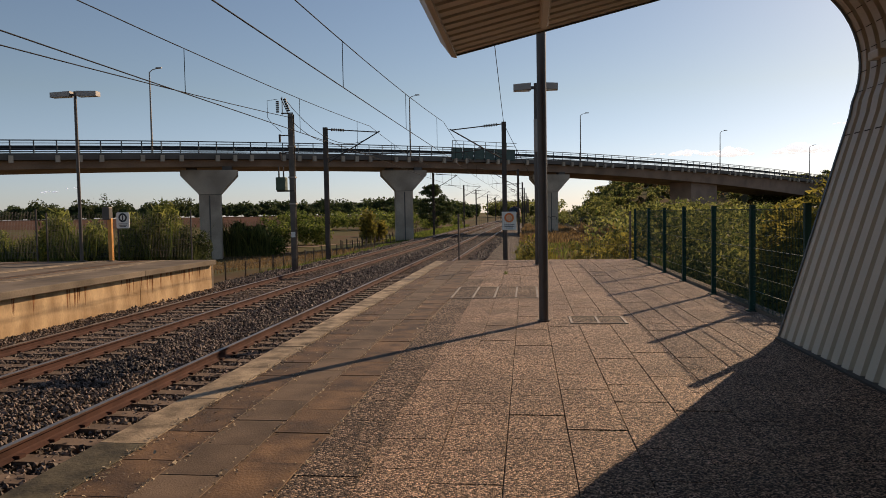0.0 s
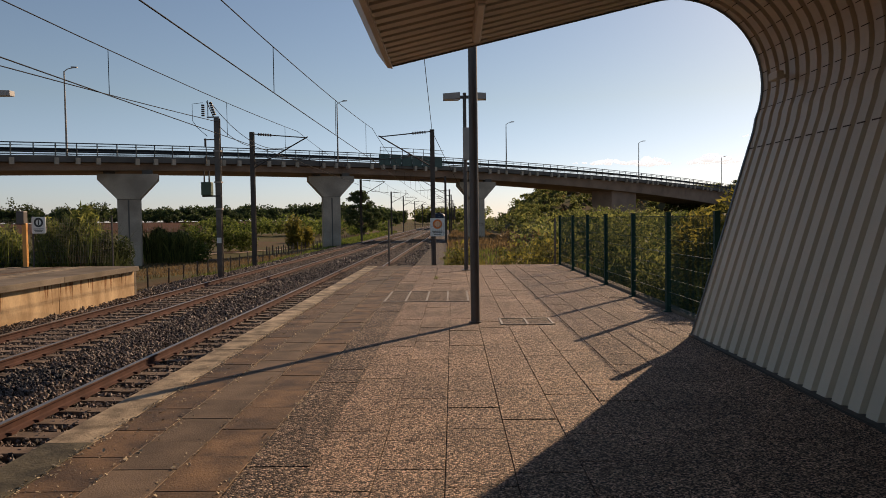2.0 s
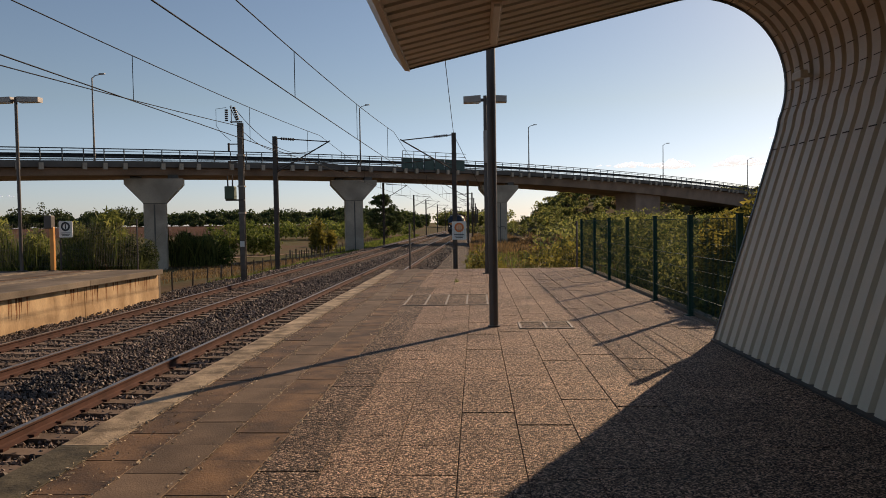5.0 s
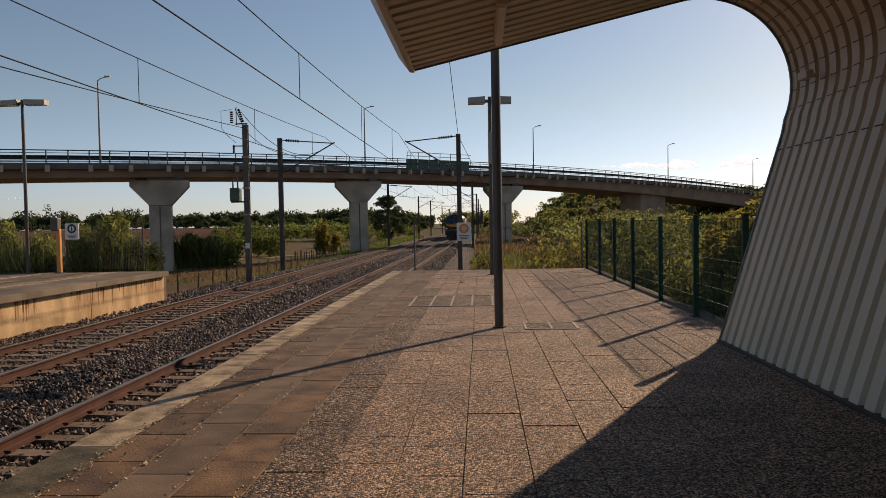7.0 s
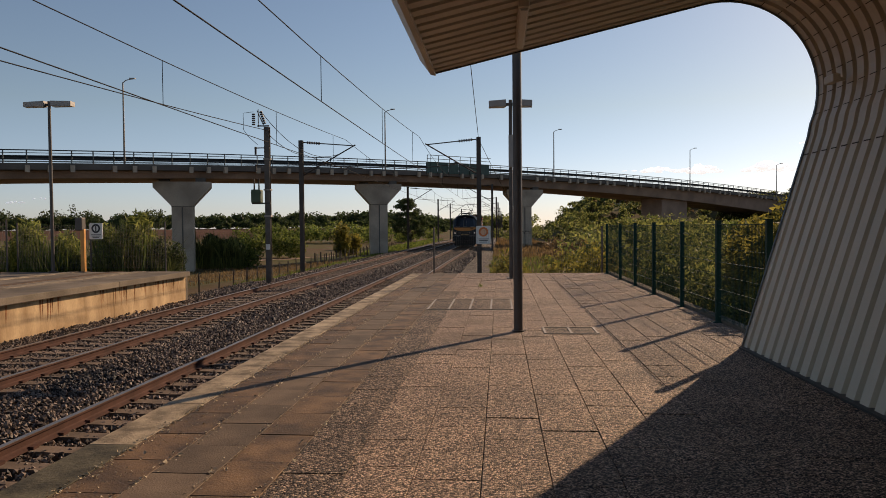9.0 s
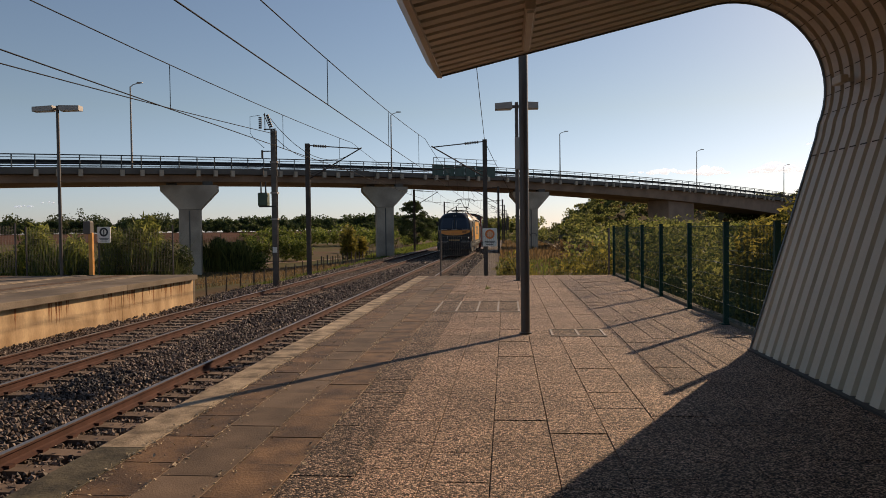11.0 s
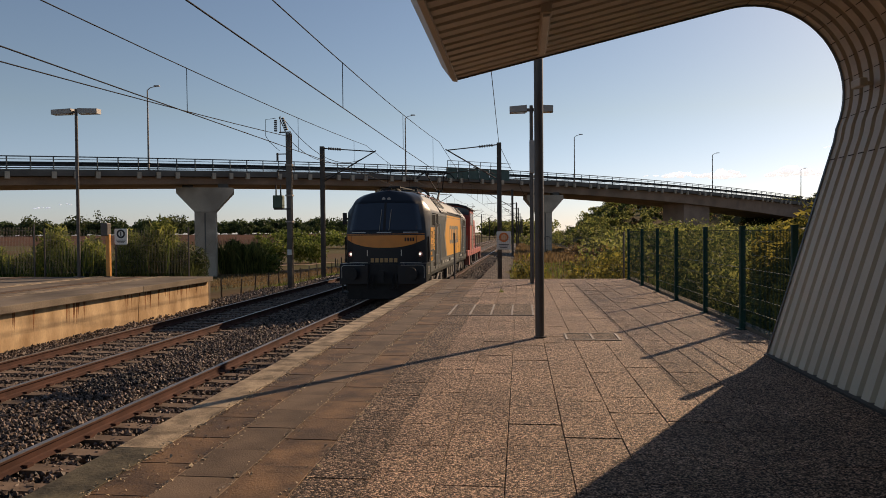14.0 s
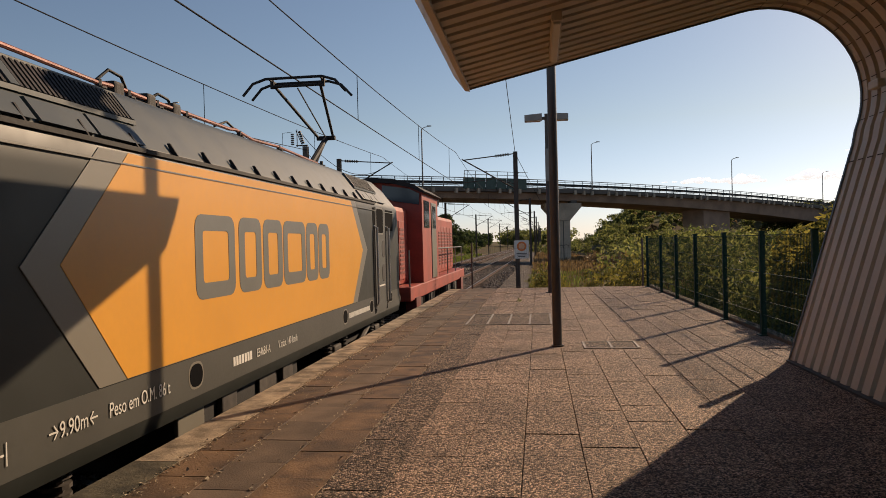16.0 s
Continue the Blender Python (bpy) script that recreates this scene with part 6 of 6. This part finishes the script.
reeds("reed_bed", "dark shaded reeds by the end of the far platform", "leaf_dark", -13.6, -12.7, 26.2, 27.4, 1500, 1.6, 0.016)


def cane_clump(x0, x1, y, h, n, size, mat, label, group):
    """Upright canes with long drooping leaves, uneven along the top."""
    blobs = []
    for k in range(max(3, int((x1 - x0) * 1.6))):
        x = x0 + (x1 - x0) * (k + random.random()) / max(3, int((x1 - x0) * 1.6))
        top = h * random.uniform(0.72, 1.05)
        blobs += [(x, y + random.uniform(-0.5, 0.5), top * 0.35, h * 0.2, top * 0.36), (x + random.uniform(-0.2, 0.2), y + random.uniform(-0.5, 0.5), top * 0.72, h * 0.15, top * 0.27)]
    bush("cane_clump", label, mat, blobs, n, size, tall=3.4, group=group, category="reeds")


cane_clump(-15.2, -13.4, 27.0, 3.5, 9000, 0.085, "leaf_cane", "tall leafy green canes behind the far platform fence", "cane clumps")
cane_clump(-18.2, -16.8, 27.2, 3.4, 6500, 0.085, "leaf_cane", "leafy green canes behind the wire fence", "cane clumps")
# dark leaf colour again stands for shade on these next two clumps
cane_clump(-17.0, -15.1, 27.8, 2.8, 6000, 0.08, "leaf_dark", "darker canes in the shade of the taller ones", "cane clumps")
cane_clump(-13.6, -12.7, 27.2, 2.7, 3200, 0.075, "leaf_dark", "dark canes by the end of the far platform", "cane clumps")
cane_clump(-27, -18.6, 27.6, 3.3, 16000, 0.09, "leaf_cane", "leafy green canes along the far platform", "cane clumps")
cane_clump(-27.4, -24.0, 65, 3.4, 6000, 0.17, "leaf_dark", "tall dark canes growing beside the bridge pier", "cane clumps")
reeds("reed_bed", "lighter reed tips beside the bridge pier", "leaf", -27.2, -23.0, 62.5, 63.5, 900, 2.9, 0.03)
bush("bush", "bright bush at the foot of the reeds", "leaf_bright", [(-22.6, 64, 0.8, 0.9, 1.1), (-23.4, 63.4, 0.6, 0.8, 0.9)], 1600, 0.18, group="bushes")
bush("bush", "light green shrub near the farm track", "leaf_bright", [(-30, 86, 1.5, 1.7, 1.5), (-27.6, 88, 1.6, 1.7, 1.6), (-25.2, 87, 1.4, 1.5, 1.5)], 4200, 0.24, group="bushes")
bush("bush", "feathery yellow-green shrub beside the line", "leaf_yellow", [(-18.6, 84, 1.8, 1.1, 2.2), (-17.6, 86, 1.2, 1.0, 1.5)], 1700, 0.26, tall=2.0, group="bushes")
reeds("grass", "dry tan grass along the left of the tracks", "dry", -13.6, -11.6, 25, 60, 2600, 0.17, 0.012, "grass")
reeds("grass", "green weeds along the left of the tracks", "leaf_bright", -13.0, -11.6, 34, 110, 5000, 0.28, 0.02, "grass")
reeds("grass", "green growth along the line beyond the bridge", "leaf_bright", -16, -12.4, 80, 160, 6000, 0.5, 0.05, "grass")
reeds("grass", "dry growth beside the line beyond the bridge", "dry", -0.6, 6, 60, 150, 6000, 0.6, 0.05, "grass")
reeds("grass", "dry low weeds under the bridge", "dry", -32, -13.5, 40, 64, 5000, 0.24, 0.02, "grass")

# behind the platform's end
reeds("grass", "dry yellow weeds behind the platform end", "leaf_yellow", -0.4, 1.6, 24, 44, 3000, 0.5, 0.016, "grass")
reeds("grass", "green weeds behind the platform end", "leaf_bright", -0.6, 9, 24, 60, 4000, 0.42, 0.018, "grass")
reeds("grass", "tan dry grass behind the platform end", "dry", -0.5, 10, 24, 70, 6000, 0.32, 0.016, "grass")
bush("bush", "yellow-green bush behind the platform end", "leaf_yellow", [(2.6, 30, 0.8, 0.9, 1.0), (4.2, 33, 0.9, 1.2, 1.1), (0.4, 38, 0.7, 0.9, 0.9)], 2400, 0.14, group="bushes")
bush("bush", "green bush behind the platform end", "leaf", [(5.5, 40, 1.0, 1.8, 1.4), (8, 44, 1.2, 2.2, 1.6), (11, 50, 1.2, 2.6, 1.8), (7, 58, 1.2, 2.4, 1.7)], 4600, 0.24, group="bushes")

# outside the green fence
reeds("grass", "dry grass outside the green fence", "dry", 3.6, 8, 7, 26, 9000, 0.55, 0.01, "grass")
reeds("grass", "green stalks outside the green fence", "leaf_bright", 4.2, 9, 9, 26, 4500, 1.2, 0.016, "grass")
bush("bush", "leafy green bush outside the green fence", "leaf", [(4.9, 17, 0.9, 0.9, 1.0), (5.2, 19.5, 1.0, 1.1, 1.1), (5.6, 22, 1.1, 1.2, 1.2), (6.4, 25, 1.2, 1.6, 1.4)], 17000, 0.08, tall=1.8, group="bushes")
bush("bush", "bright leafy bush outside the green fence", "leaf_cane", [(4.7, 13.6, 0.8, 0.7, 0.9), (5.0, 12.0, 0.8, 0.8, 1.0), (6.2, 15.5, 1.1, 1.1, 1.2)], 9000, 0.07, tall=1.8, group="bushes")
bush("bush", "dense yellow-green bush showing over the fence", "leaf_yellow", [(4.75, 13.2, 1.6, 0.6, 0.9), (5.2, 14.6, 1.7, 0.7, 1.0), (5.7, 16.2, 1.8, 0.8, 1.0), (4.5, 12.0, 1.2, 0.5, 0.9)], 9000, 0.075, tall=3.0, group="bushes")
bush("bush", "tall yellowing bush rising above the fence", "leaf_yellow", [(5.0, 12.6, 1.9, 0.65, 0.9), (5.6, 13.4, 2.3, 0.75, 0.9), (6.2, 14.2, 2.2, 0.8, 1.0), (5.3, 11.2, 1.4, 0.6, 0.9)], 7500, 0.07, tall=3.2, group="bushes")
bush("bush", "dark green bush at the foot of the fence", "leaf_dark", [(7.5, 18, 0.9, 1.6, 1.1), (8.5, 22, 1.0, 1.9, 1.2), (9.5, 28, 1.1, 2.2, 1.4)], 9000, 0.1, tall=1.6, group="bushes")


# house on the hill
def hill_house():
    h = thing("hillside_house", pose(27, 166, float(gz(27, 166)) - 0.6, 0, 0, 12), "pale low house among trees on the hill", "house")
    part("wall", boxed(-7, 7, -3, 3, 0, 3.0), "sign_white", h)
    bm = bmesh.new()
    prism(bm, [(-3.4, 2.9), (0, 4.2), (3.4, 2.9)], "x", -7.4, 7.4)
    part("roof", bm, "red_dark", h)
    for x in (-5, -1.5, 2, 5):
        part("window", boxed(x - 0.6, x + 0.6, -3.03, -2.98, 1.1, 2.1), "glass", h)


hill_house()


# ---- clouds low over the horizon ----
def cloud(x, y, z, w, h, n, label, mat="cloud"):
    bm = bmesh.new()
    for _ in range(n):
        u = rng.uniform(-1, 1)
        r = h * rng.uniform(0.16, 0.42) * (1 - 0.5 * abs(u))
        bmesh.ops.create_icosphere(bm, subdivisions=3, radius=r, matrix=pose(u * w, rng.uniform(-h, h), rng.uniform(-0.05, 0.55) * h * (1 - abs(u))) @ Matrix.Diagonal((1.6, 1, 0.75, 1)))
    for v in bm.verts:
        v.co += v.co.normalized() * h * 0.16 * noise.fractal(v.co * (5.0 / h), 1.0, 2.0, 4)
    ob = part("cloud", bm, mat, smooth=True)
    ob.matrix_basis = pose(x, y, z)
    tagged(ob, label, "cloud", "clouds", "stuff")


for x, z, w, h, n in ((520, 178, 60, 30, 26), (640, 176, 75, 34, 30), (860, 178, 70, 44, 30), (440, 180, 40, 10, 10), (985, 262, 22, 12, 8)):
    cloud(x, 2400, z, w, h, n, "small white fair-weather cloud low over the horizon")

for x, z, w, h, n in ((-1690, 100, 46, 14, 12), (-1600, 112, 26, 9, 8)):
    cloud(x, 2400, z, w, h, n, "thin pale cloud low over the fields", "thin_cloud")

for x, y in ((-0.46, 17.5),):
    xy = np.column_stack([rng.normal(x, 0.03, 24), rng.normal(y, 0.05, 24)])
    v, f = grass_blades(rng, xy, np.zeros(24), 0.08, 0.005)
    tagged(raw("weed_tuft", v, f, "leaf_bright"), "small green weed tuft in a paving joint", "weed", "paving weeds")

# ---- the paving, piece by piece ----
lay_pavers()


# ---- what moves ----
SPEED = 12.3


def nose_at(t):
    return 10.85 - SPEED * (t - 15.0)


def train_rows(behind):
    """Down the bend and past the platform, each coach end on the line."""
    rows = []
    for t in (0.0, 1.5, 3.0, 4.5, 6.0, 7.5, 9.0, 10.5, 12.0, 13.0, 14.0, 14.5, 15.0, 15.5, 16.0):
        y = nose_at(t) + {14.5: 0.95, 15.0: 0.25, 15.5: 0.02}.get(t, 0.0)
        mid = y + behind + 9.0
        turn = math.degrees(math.atan2(float(bend(mid + 6) - bend(mid - 6)), 12.0))
        rows.append((t, pose(NEAR_X + float(bend(y + behind)), y + behind, RAIL_Z, 0, 0, -turn)))
    return rows


def motions():
    walk(LOCO, train_rows(0.0))
    walk(SHUNTER, train_rows(LENGTH + 0.7))
    step = 1 / FPS
    for w, y, r in WHEELS:
        rows = []
        for k in range(16 * FPS + 1):
            t = k * step
            rows.append((t, pose(0, y, r, math.degrees(SPEED * t / r) % 360.0)))
        walk(w, rows)


motions()
